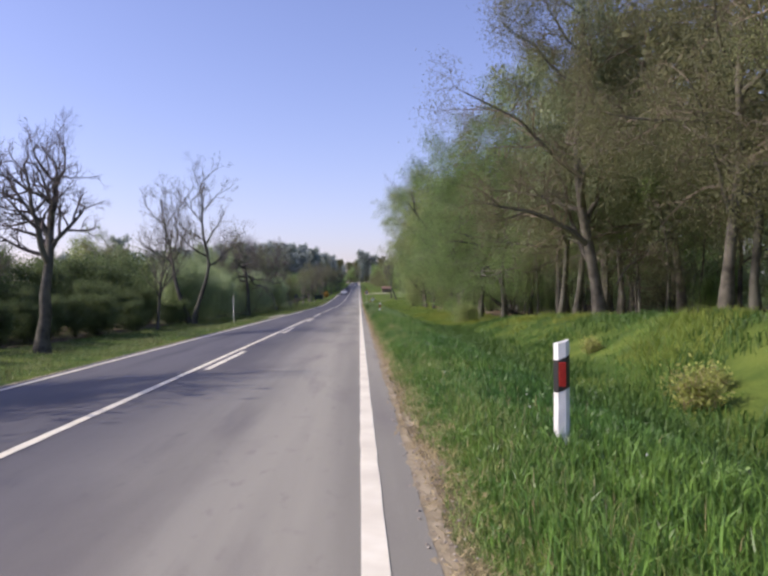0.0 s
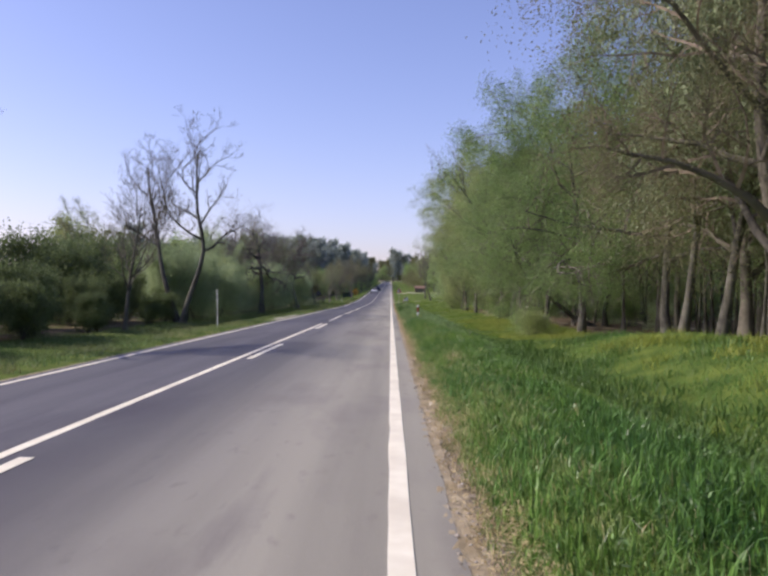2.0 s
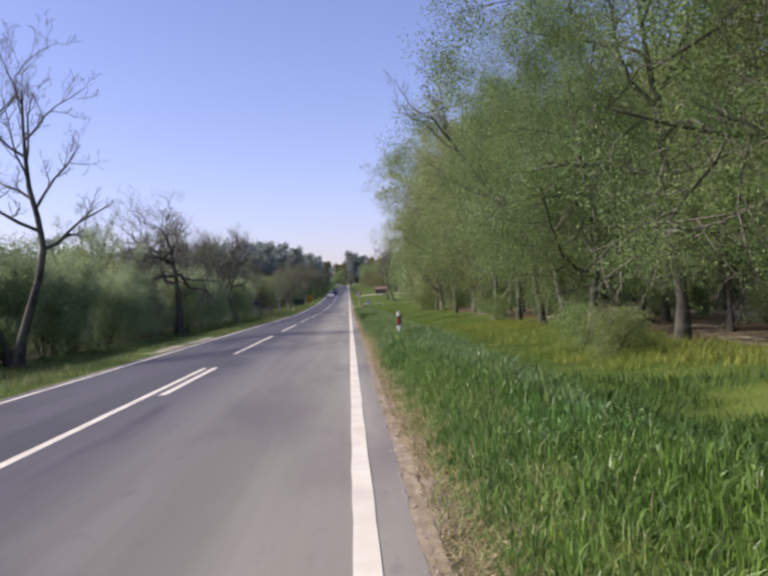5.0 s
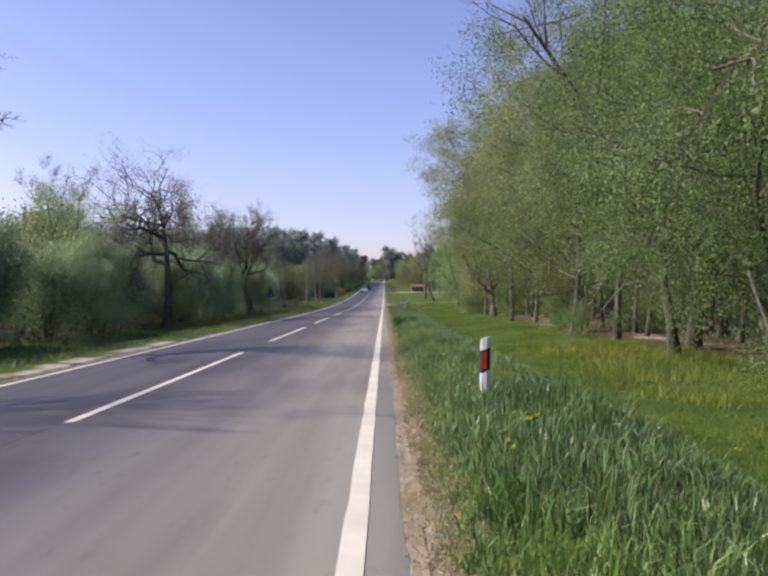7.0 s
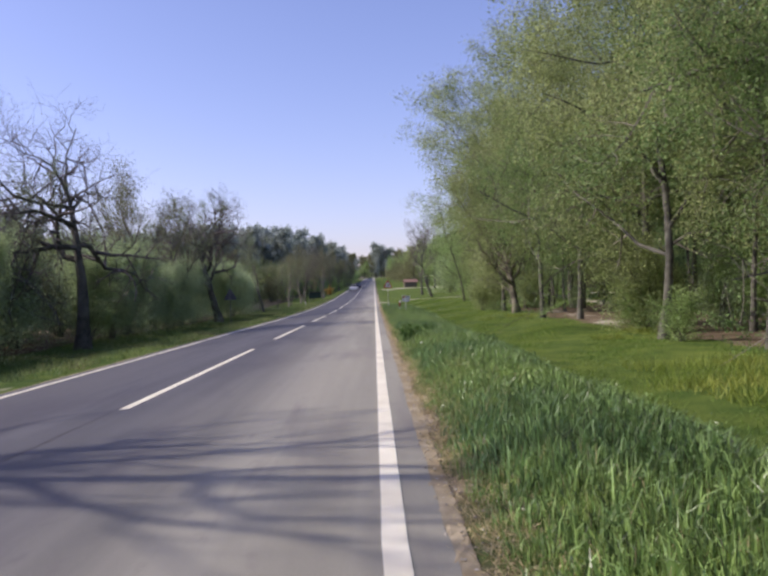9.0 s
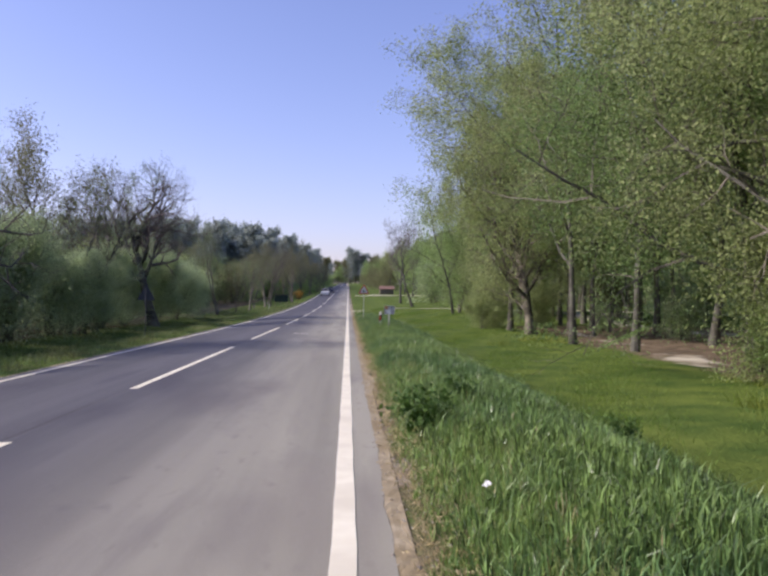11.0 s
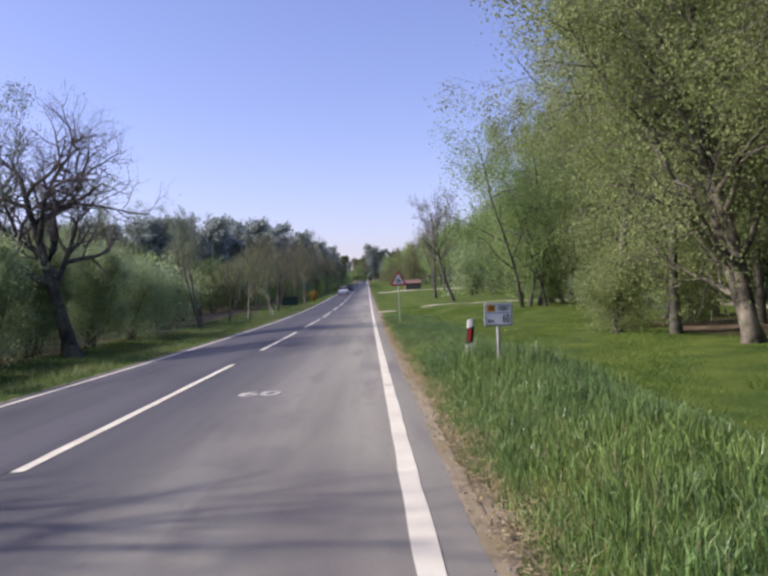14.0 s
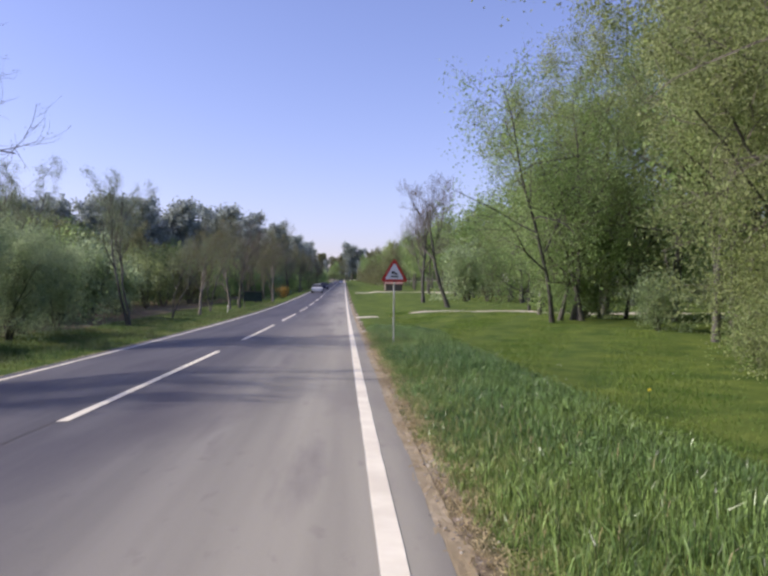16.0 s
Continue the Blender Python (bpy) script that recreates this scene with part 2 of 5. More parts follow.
M_STRAW = mat("dry_grass", (0.40, 0.32, 0.17), (0.58, 0.48, 0.28), 4, 0.8, rand=0.3, trans=0.3)
M_STRAW_LEAF = mat("dry_herb_leaf", (0.324, 0.35, 0.0935), (0.45, 0.46, 0.153), 3, 0.8, rand=0.3, trans=0.4)
M_WEED = mat("weed_leaf", (0.0545, 0.116, 0.0248), (0.109, 0.185, 0.0413), 4, 0.5, rand=0.35, trans=0.3)
M_YELLOW = mat("yellow_petal", (0.70, 0.58, 0.02), (0.80, 0.70, 0.05), 30, 0.6, trans=0.2)
M_WHITE = mat("white_plastic", (0.70, 0.70, 0.68), (0.82, 0.82, 0.80), 8, 0.45, (0.60, 0.59, 0.55), 3.0)
M_BLACK = mat("black_band", (0.018, 0.018, 0.018), (0.035, 0.032, 0.03), 8, 0.5)
M_RED = mat("red_reflector", (0.32, 0.02, 0.015), (0.45, 0.035, 0.025), 30, 0.3)
M_STEEL = mat("galvanised_steel", (0.46, 0.46, 0.43), (0.60, 0.60, 0.56), 12, 0.45, (0.38, 0.38, 0.35), 3.0, metal=0.25)
M_SIGN = mat("white_sign_sheet", (0.74, 0.75, 0.76), (0.82, 0.83, 0.84), 6, 0.4)
M_SIGN_BACK = mat("grey_sign_back", (0.05, 0.055, 0.07), (0.08, 0.085, 0.1), 6, 0.6)
M_ORANGE = mat("orange_panel", (0.62, 0.25, 0.01), (0.72, 0.32, 0.02), 10, 0.45)
M_SIGN_RED = mat("red_sign_border", (0.50, 0.04, 0.03), (0.60, 0.06, 0.05), 10, 0.45)
M_CAR_WHITE = mat("white_car_paint", (0.72, 0.72, 0.72), (0.80, 0.80, 0.80), 3, 0.25)
M_CAR_DARK = mat("dark_blue_car_paint", (0.02, 0.025, 0.05), (0.03, 0.035, 0.07), 3, 0.25)
M_GLASS = mat("dark_car_glass", (0.02, 0.022, 0.025), (0.035, 0.037, 0.04), 3, 0.3, spec=0.3)
M_TYRE = mat("tyre_rubber", (0.02, 0.02, 0.02), (0.035, 0.035, 0.035), 10, 0.8)
M_BOARD = mat("dark_green_board", (0.02, 0.035, 0.03), (0.04, 0.06, 0.05), 4, 0.6)
M_BRICK = mat("brick_red_tiles", (0.21, 0.13, 0.105), (0.31, 0.19, 0.15), 3, 0.85)
M_WOOD = mat("grey_wood", (0.12, 0.10, 0.08), (0.24, 0.20, 0.16), 8, 0.9, bump=0.5, bump_scale=40)

# ---------------- builders ----------------
def mesh_from(name, verts, faces, material, smooth=False):
    """A mesh from arrays: faces is a list of arrays with equal corner counts."""
    me = bpy.data.meshes.new(name)
    verts = np.asarray(verts, dtype=np.float32)
    faces = [np.asarray(f, dtype=np.int32) for f in faces if len(f)]
    me.vertices.add(len(verts))
    me.vertices.foreach_set("co", verts.ravel())
    loops = np.concatenate([f.ravel() for f in faces])
    sizes = np.concatenate([np.full(len(f), f.shape[1], dtype=np.int32) for f in faces])
    me.loops.add(len(loops))
    me.loops.foreach_set("vertex_index", loops)
    me.polygons.add(len(sizes))
    me.polygons.foreach_set("loop_start", np.concatenate([[0], np.cumsum(sizes)[:-1]]).astype(np.int32))
    me.polygons.foreach_set("use_smooth", np.full(len(sizes), smooth, dtype=bool))
    me.update(calc_edges=True)
    me.materials.append(material)
    return me


def child(ob, parent):
    ob.parent = parent
    return ob


def smoothstep(a, b, v):
    t = np.clip((np.asarray(v, dtype=float) - a) / (b - a), 0, 1)
    return t * t * (3 - 2 * t)


def wob(x, y, s=1.0, seed=0.0):
    """A cheap smooth ripple of about -1..1."""
    return (np.sin(x * 0.9 * s + seed) * np.cos(y * 0.7 * s - seed * 1.3) + 0.6 * np.sin(x * 1.7 * s - y * 1.3 * s + seed * 2)
            + 0.4 * np.cos(x * 3.1 * s + y * 2.3 * s + seed)) / 2.0


LANE_L, LANE_C = -6.2, -3.1
ROAD_R, ROAD_L = 0.37, -6.55


def rise(y):
    """The long valley: level at first, climbing gently far ahead."""
    y = np.asarray(y, dtype=float)
    d = np.clip(y - 110, 0, 90)
    return 1.35e-4 * d * d + 0.0243 * np.clip(y - 200, 0, 520)


def road_z(x, y):
    x = np.asarray(x, dtype=float)
    return np.where(x > LANE_C, -0.0097 * x, 0.03 + 0.071 * (x - LANE_C)) + rise(y)


def ground_z(x, y):
    """Height of the ground: road bed, verges, ditches, wooded bank and floor."""
    x, y = np.asarray(x, dtype=float), np.asarray(y, dtype=float)
    r, l = x - ROAD_R, ROAD_L - x
    bed = rise(y) - 0.045 + np.where(x > ROAD_L, np.where(x > LANE_C, -0.0097 * x, 0.03 + 0.071 * (x - LANE_C)), -0.215)
    bed = np.where(r > 0, rise(y) - 0.045, bed)
    near = 1 - smoothstep(40, 54, y)
    flat = 0.25 * smoothstep(66, 78, y) + 0.75 * smoothstep(98, 116, y)
    ditch = -(0.62 - 0.10 * near) * (1 - 0.62 * flat)
    right = 0.05 * smoothstep(0.0, 0.25, r) + (0.17 + 0.04 * smoothstep(25, 45, y) - 0.05 * smoothstep(62, 76, y) - 0.13 * smoothstep(103, 111, y)) * smoothstep(0.25, 0.95, r) * (1 - smoothstep(1.7, 2.6, r)) + ditch * smoothstep(2.1, 4.2, r) + (near * (1.32 - 0.50 * smoothstep(20, 36, y)) + 0.15 * (1 - near) * (1 - 0.8 * smoothstep(90, 108, y))) * smoothstep(4.6, 8.6, r)
    left = 0.06 * smoothstep(0, 0.3, l) - 0.72 * smoothstep(0.9, 3.6, l) + 0.14 * smoothstep(4, 8, l)
    right = right + 0.47 * smoothstep(124, 150, y) * smoothstep(2.0, 5.0, r)
    z = bed + np.where(r > 0, right, 0) + np.where(l > 0, left, 0)
    off = np.maximum(np.maximum(r, l), 0)
    z = z + 0.06 * wob(x, y, 0.8) * smoothstep(0.8, 3.5, off) + 0.10 * wob(x, y, 0.25, 2.0) * smoothstep(4, 9, off)
    return z


def tubes(paths, sides_of):
    """Tapered tubes along paths [(points, radii, level)]; returns verts, quads."""
    V, F, base = [], [], 0
    for pts, rad, lev in paths:
        k = sides_of[min(lev, len(sides_of) - 1)]
        pts = np.asarray(pts)
        n = len(pts)
        d = np.gradient(pts, axis=0)
        d /= np.linalg.norm(d, axis=1)[:, None] + 1e-9
        ref = np.where(np.abs(d[:, 2:3]) > 0.9, np.array([[1.0, 0, 0]]), np.array([[0, 0, 1.0]]))
        u = np.cross(d, ref)
        u /= np.linalg.norm(u, axis=1)[:, None] + 1e-9
        w = np.cross(d, u)
        a = np.arange(k) * 2 * np.pi / k
        ring = pts[:, None, :] + np.asarray(rad)[:, None, None] * (np.cos(a)[None, :, None] * u[:, None, :] + np.sin(a)[None, :, None] * w[:, None, :])
        V.append(ring.reshape(-1, 3))
        i = np.arange(n - 1)[:, None] * k
        j = np.arange(k)[None, :]
        q = np.stack([i + j, i + (j + 1) % k, i + k + (j + 1) % k, i + k + j], axis=-1).reshape(-1, 4) + base
        F.append(q)
        base += n * k
    return np.concatenate(V), np.concatenate(F)


def grow(rng, height, r0, fork=0.3, levels=4, kids=(7, 6, 5, 4), angle=48, up=0.25, crook=0.16, lean=(0, 0), trunks=1, ratio=0.62, droop=0.0, bole=0.55, stout=0.6, bends=(), base=0.2, tilt=0.22):
    """A tree's limbs as paths, and the points where its leaves sit."""
    paths, leaf = [], []

    def branch(p, d, length, r, lev):
        n = max(3, int(6 - lev)) if lev else 9
        pts, rad = [np.array(p)], [r]
        d = np.array(d, dtype=float)
        for i in range(n):
            d = d + rng.normal(0, crook * (bole if lev == 0 else 1.0), 3)
            if lev == 0 and bends:
                d[0] += bends[i % len(bends)]
            d[2] += (up if lev else 0.12) * 0.35 - droop * lev * 0.12
            d /= np.linalg.norm(d)
            pts.append(pts[-1] + d * length / n)
            rad.append(max(r * (1 - (0.75 if lev else 0.8) * (i + 1) / n), 0.004))
        paths.append((pts, rad, lev))
        if lev >= levels - 1:
            for i in range(1, len(pts)):
                leaf.append(pts[i])
                leaf.append((pts[i] + pts[i - 1]) / 2)
        if lev == levels:
            return
        m = kids[min(lev, len(kids) - 1)]
        for c in range(m):
            f = fork + (1 - fork) * (c + rng.uniform(0.1, 0.9)) / m if lev == 0 else 0.25 + 0.75 * (c + rng.uniform(0, 1)) / m
            f = min(f, 0.99)
            k = min(int(f * n), n - 1)
            q = pts[k] + (pts[k + 1] - pts[k]) * (f * n - k)
            ax = pts[k + 1] - pts[k]
            ax /= np.linalg.norm(ax)
            az = rng.uniform(0, 2 * np.pi) if lev else c * 2.4 + rng.uniform(-0.5, 0.5)
            u = np.cross(ax, [0.3, 0.2, 1] if abs(ax[2]) < 0.9 else [1, 0, 0])
            u /= np.linalg.norm(u)
            w = np.cross(ax, u)
            th = radians(angle * rng.uniform(0.65, 1.25))
            nd = ax * math.cos(th) + (u * math.cos(az) + w * math.sin(az)) * math.sin(th)
            ln = length * ratio * rng.uniform(0.7, 1.15) * (1 - 0.35 * f if lev == 0 else 1 - 0.3 * f)
            branch(q, nd, ln, max(rad[k] * (stout if lev < 2 else 0.6), 0.004), lev + 1)
    for s in range(trunks):
        d0 = np.array([lean[0], lean[1], 1.0]) + (rng.normal(0, tilt, 3) * [1, 1, 0] if trunks > 1 else 0)
        branch((rng.uniform(-base, base) * (trunks > 1), rng.uniform(-base, base) * (trunks > 1), -0.15), d0 / np.linalg.norm(d0), height * (0.85 if levels > 1 else 1) * (rng.uniform(0.8, 1.05) if trunks > 1 else 1), r0, 0)
    pts, rad, lev = paths[0]
    for i in range(len(paths)):
        if paths[i][2] == 0:
            paths[i][1][0] *= 1.45
    return paths, np.array(leaf)


def leaf_cloud(rng, pts, count, size, spread, long=1.8, hang=0.0, strand=0.0, clump=0):
    """Folded leaves (two triangles each) round the twig points; clump gathers that many into each flat spray."""
    if clump:
        k = max(1, count // clump)
        mid = pts[rng.integers(0, len(pts), k)] + rng.normal(0, spread, (k, 3))
        wide = rng.uniform(0.6, 1.5, (k, 1)) * np.array([[0.20, 0.20, 0.085]])
        c = mid[np.arange(count) % k] + rng.normal(0, 1, (count, 3)) * wide[np.arange(count) % k]
    else:
        c = pts[rng.integers(0, len(pts), count)] + rng.normal(0, spread, (count, 3))
    if strand:
        c[:, 2] -= rng.uniform(0, 1, count) ** 1.5 * strand * (0.4 + 0.6 * np.sin(c[:, 0] * 3 + c[:, 1] * 2) ** 2)
        c[:, 2] = np.maximum(c[:, 2], 0.7 + 0.5 * np.sin(c[:, 0] * 1.7) * np.cos(c[:, 1] * 1.3))
    a = rng.normal(0, 1, (count, 3))
    a[:, 2] -= hang
    a /= np.linalg.norm(a, axis=1)[:, None]
    b = np.cross(a, rng.normal(0, 1, (count, 3)))
    b /= np.linalg.norm(b, axis=1)[:, None] + 1e-9
    s = size * rng.uniform(0.6, 1.35, count)[:, None]
    nrm = np.cross(a, b)
    v = np.stack([c - a * s * long / 2, c + b * s / 2 + nrm * s * 0.15, c + a * s * long / 2, c - b * s / 2 + nrm * s * 0.15], axis=1)
    i = np.arange(count)[:, None] * 4
    return v.reshape(-1, 3), np.concatenate([i + [0, 1, 2], i + [0, 2, 3]])


def tree(name, label, seed, place, spec, bark, leaf_mat=None, leaves=0, leaf_size=0.1, spread=0.25, hang=0.0, category="tree", group="", long=1.8, strand=0.0, low=None, twig=None, fill=0.0, sides=4, clump=0, apart=False):
    """One tree or bush: an empty with trunk, twigs and leaf crown under it."""
    rng = np.random.default_rng(seed)
    x, y = place
    top = tagged(new(name), label, category, group)
    top.location = (x, y, float(ground_z(x, y)))
    paths, lp = grow(rng, **spec)
    if low is not None:
        lp = lp[lp[:, 2] > low]
    if fill:
        # lumps of foliage that close the bush down to the ground
        hgt = lp[:, 2].max()
        lumps = np.stack([rng.normal(0, hgt * 0.24, 40), rng.normal(0, hgt * 0.24, 40), rng.uniform(0.06, 0.9, 40) ** 1.2 * hgt], 1)
        lumps[:, :2] *= (1.15 - 0.6 * lumps[:, 2:] / hgt)
        extra = (lumps[:, None, :] + rng.normal(0, hgt * 0.06, (40, 30, 3))).reshape(-1, 3)
        extra[:, 2] = np.abs(extra[:, 2])
        lp = np.concatenate([lp, extra[: int(len(lp) * fill)]])
    big = [p for p in paths if p[2] < 2]
    fine = [p for p in paths if p[2] >= 2]
    stands = [[]]
    for p in big:
        if apart and p[2] == 0 and stands[-1]:
            stands.append([])
        stands[-1].append(p)
    for limbs in stands:
        v, f = tubes(limbs, (9, 6) if sides > 3 or leaves > 20000 else (6, 3))
        child(new("trunk", mesh_from("trunk", v, [f], bark, True)), top)
    if fine:
        v, f = tubes(fine, (sides, sides, sides, 3, 3))
        child(new("twig_canopy", mesh_from("twig_canopy", v, [f], twig or M_TWIG)), top)
    if leaves:
        v, f = leaf_cloud(rng, lp, leaves, leaf_size, spread, long, hang, strand, clump)
        child(new("crown", mesh_from("crown", v, [f], leaf_mat)), top)
    return top


def joined(name, things, every, grow_by, label, category):
    """Far copies of bushes and trees, thinned out and joined into one mesh of stuff: (model, x, y, turn, scale)."""
    V, F, base, material = [], [], 0, None
    for model, x, y, rz, s in things:
        crown = next(o for o in model.children if o.name.startswith("crown"))
        material = material or crown.data.materials[0]
        n = len(crown.data.vertices)
        co = np.empty(n * 3, dtype=np.float32)
        crown.data.vertices.foreach_get("co", co)
        co = co.reshape(-1, 4, 3)[::every]
        mid = co.mean(axis=1, keepdims=True)
        co = (mid + (co - mid) * grow_by).reshape(-1, 3) * s
        a = radians(rz)
        rot = np.array([[math.cos(a), math.sin(a), 0], [-math.sin(a), math.cos(a), 0], [0, 0, 1]])
        V.append(co @ rot + np.array([x, y, float(ground_z(x, y))]))
        q = np.arange(len(co) // 4)[:, None] * 4 + base
        F.append(np.concatenate([q + [0, 1, 2], q + [0, 2, 3]]))
        base += len(co)
    return tagged(new(name, mesh_from(name, np.concatenate(V), [np.concatenate(F)], material)), label, category, kind="stuff")


def again(top, x, y, rz, s=1.0, sz=None, label=""):
    ob = copy_thing(top, pose(x, y, float(ground_z(x, y)), 0, 0, rz) @ Matrix.Diagonal((s, s, sz or s, 1)))
    return tagged(ob, label) if label else ob


def box(bm, x0, x1, y0, y1, z0, z1):
    vs = [bm.verts.new((x, y, z)) for z in (z0, z1) for y in (y0, y1) for x in (x0, x1)]
    for q in ((0, 2, 3, 1), (4, 5, 7, 6), (0, 1, 5, 4), (1, 3, 7, 5), (3, 2, 6, 7), (2, 0, 4, 6)):
        bm.faces.new([vs[i] for i in q])


def part(name, bm, material, parent=None, label=""):
    me = bpy.data.meshes.new(name)
    bm.normal_update()
    bm.to_mesh(me)
    bm.free()
    me.materials.append(material)
    ob = new(name, me)
    if parent:
        ob.parent = parent
    if label:
        ob["label"] = label
    return ob

# ---------------- ground and road ----------------
def track_mask(x, y):
    """Where the trodden sandy track and the crossing path lie (0 to 1)."""
    cx = 12.6 + 0.9 * np.sin(y * 0.11) + 0.5 * np.sin(y * 0.31)
    a = (0.42 + 0.3 * wob(x, y, 0.6, 5.0)) * (1 - smoothstep(0.3, 1.9, np.abs(x - cx))) * smoothstep(50, 56, y) * (1 - smoothstep(122, 132, y))
    cy = 156.5 + 0.02 * (x - 4) ** 1.0 + 0.6 * np.sin(x * 0.23)
    b = (1 - smoothstep(0.9, 1.6, np.abs(y - cy))) * 1.3 * smoothstep(3.6, 4.4, x) * (1 - smoothstep(60, 75, x))
    c = (1 - smoothstep(0.5, 1.2, np.abs(y - 151))) * smoothstep(0.3, 0.5, x) * (1 - smoothstep(1.4, 2.1, x))
    d = (1 - smoothstep(2.0, 3.5, np.abs(y - 238))) * smoothstep(1.0, 2.0, x) * (1 - smoothstep(20, 24, x))
    e = 0.55 * (1 - smoothstep(0.6, 2.2, np.abs(x - 21 - 0.8 * np.sin(y * 0.13)))) * smoothstep(62, 70, y) * (1 - smoothstep(150, 154, y))
    f = (0.62 + 0.25 * wob(x, y, 1.5, 1.0)) * (1 - smoothstep(0.3, 1.3, ROAD_L - x)) * (x < ROAD_L) * smoothstep(56, 62, y) * (1 - smoothstep(72, 80, y))
    return np.clip(a + b + c + d + e + f, 0, 1)


xs = np.concatenate([[-900, -500, -300, -180, -120, -80, -60, -45, -36, -30, -26], np.arange(-23, 0.3, 0.45), np.arange(0.4, 1.9, 0.12), np.arange(2.0, 24.1, 0.45), [26, 30, 36, 45, 60, 80, 120, 180, 300, 500, 900]])
ys = np.concatenate([[-160, -80, -40, -20], np.arange(-10, 170, 0.7), np.arange(170, 300, 3.0), np.arange(300, 720, 20), [720, 800, 1000, 1400, 2000]])
gx, gy = np.meshgrid(xs, ys)
gv = np.stack([gx, gy, ground_z(gx, gy)], -1).reshape(-1, 3)
W = len(xs)
i = (np.arange(len(ys) - 1)[:, None] * W + np.arange(W - 1)[None, :]).ravel()
ground_me = mesh_from("ground", gv, [np.stack([i, i + 1, i + W + 1, i + W], 1)], M_GROUND, True)
litter = smoothstep(8.6, 11.5, gx) * (1 - smoothstep(46, 60, gx)) * (1 - smoothstep(118, 140, gy)) * smoothstep(30, 54, gy) * 0.75
litter = litter + 0.28 * smoothstep(6.4, 7.2, -gx) * (1 - smoothstep(13.5, 14.5, -gx)) + smoothstep(14.0, 15.5, -gx) * (1 - smoothstep(26, 34, -gx)) * 0.6 + 0.6 * (gx > 0.3) * (1 - smoothstep(0.6, 0.92, gx))
for key, mask in (("litter", litter), ("sand", np.maximum(track_mask(gx, gy), 0.42 * (gx > 0.3) * (1 - smoothstep(0.62, 0.9, gx))))):
    at = ground_me.attributes.new(key, "FLOAT", "POINT")
    at.data.foreach_set("value", np.clip(mask, 0, 1).astype(np.float32).ravel())
tagged(new("ground", ground_me), "green spring meadow with leaf litter and sandy tracks", "ground", kind="structure")


def strip(name, x0, x1, y0, y1, dz, material, n=2, step=4.0, edge=0.0, seed=0):
    """A thin sheet that follows the road's surface, with ragged sides where edge is given."""
    xx = np.linspace(x0, x1, n)
    yy = np.arange(y0, y1 + step * 0.5, step)
    X, Y = np.meshgrid(xx, yy)
    if edge:
        rg = np.random.default_rng(seed)
        X[:, 0] += rg.normal(0, edge, len(yy))
        X[:, -1] += rg.normal(0, edge, len(yy))
    v = np.stack([X, Y, road_z(X, Y) + dz], -1).reshape(-1, 3)
    k = (np.arange(len(yy) - 1)[:, None] * n + np.arange(n - 1)[None, :]).ravel()
    return new(name, mesh_from(name, v, [np.stack([k, k + 1, k + n + 1, k + n], 1)], material))


# the carriageway with broken, crumbling edges and a real edge thickness
rg = np.random.default_rng(3)
yy = np.concatenate([np.arange(-40, 170, 0.35), np.arange(170, 720, 5.0), [728]])
cols = np.array([ROAD_L, ROAD_L, -5.0, LANE_C, -1.5, 0.0, ROAD_R, ROAD_R])
X, Y = np.meshgrid(cols, yy)
wr = 0.035 * (1 - smoothstep(15, 50, yy)) + 0.008 * np.sin(yy * 0.8) + 0.005 * np.sin(yy * 2.3) + rg.normal(0, 0.006, len(yy))
X[:, -2:] += wr[:, None]
X[:, :2] += (0.05 * np.sin(yy * 0.5) + rg.normal(0, 0.02, len(yy)))[:, None]
Z = road_z(X, Y)
Z[:, 0] -= 0.09
Z[:, -1] -= 0.09
v = np.stack([X, Y, Z], -1).reshape(-1, 3)
n = len(cols)
k = (np.arange(len(yy) - 1)[:, None] * n + np.arange(n - 1)[None, :]).ravel()
tagged(new("road", mesh_from("road", v, [np.stack([k, k + 1, k + n + 1, k + n], 1)], M_ASPHALT)), "grey worn asphalt two-lane country road", "road", kind="structure")

# sandy shoulder that breaks up into the grass
for edge, outer, sgn, seed in ((ROAD_R, 0.53, 1, 11), (ROAD_L, -6.72, -1, 12)):
    rg = np.random.default_rng(seed)
    yy = np.arange(-20, 180, 0.12)
    q = np.array([0, 0, 0.25, 0.5, 0.75, 1.0])
    inner = edge - sgn * 0.02
    X, Y = np.meshgrid(inner + (outer - inner) * q, yy)
    X[:, 0] = edge - sgn * 0.10
    X[:, 1] += rg.normal(0, 0.009, len(yy)) + 0.012 * np.sin(yy * 1.9) * np.sin(yy * 0.63)
    X[:, -1] += sgn * (0.06 * np.sin(yy * 0.37) + 0.06 * np.sin(yy * 1.1 + 1) + 0.04 * np.sin(yy * 3.7) + rg.normal(0, 0.035, len(yy)))
    u = smoothstep(0.3, 1.0, q)[None, :]
    lip = road_z(edge, Y) - 0.002
    Z = lip * (1 - u) + (ground_z(X, Y) + 0.012) * u + rg.normal(0, 0.002, X.shape)
    Z[:, 0] = lip[:, 0] - 0.03
    Z[:, -1] -= 0.03
    v = np.stack([X, Y, Z], -1).reshape(-1, 3)
    k = (np.arange(len(yy) - 1)[:, None] * 6 + np.arange(5)[None, :]).ravel()
    tagged(new("shoulder", mesh_from("shoulder", v, [np.stack([k, k + 1, k + 7, k + 6], 1)], M_DIRT)), "crumbled sandy road shoulder with dry litter", "shoulder", kind="structure")

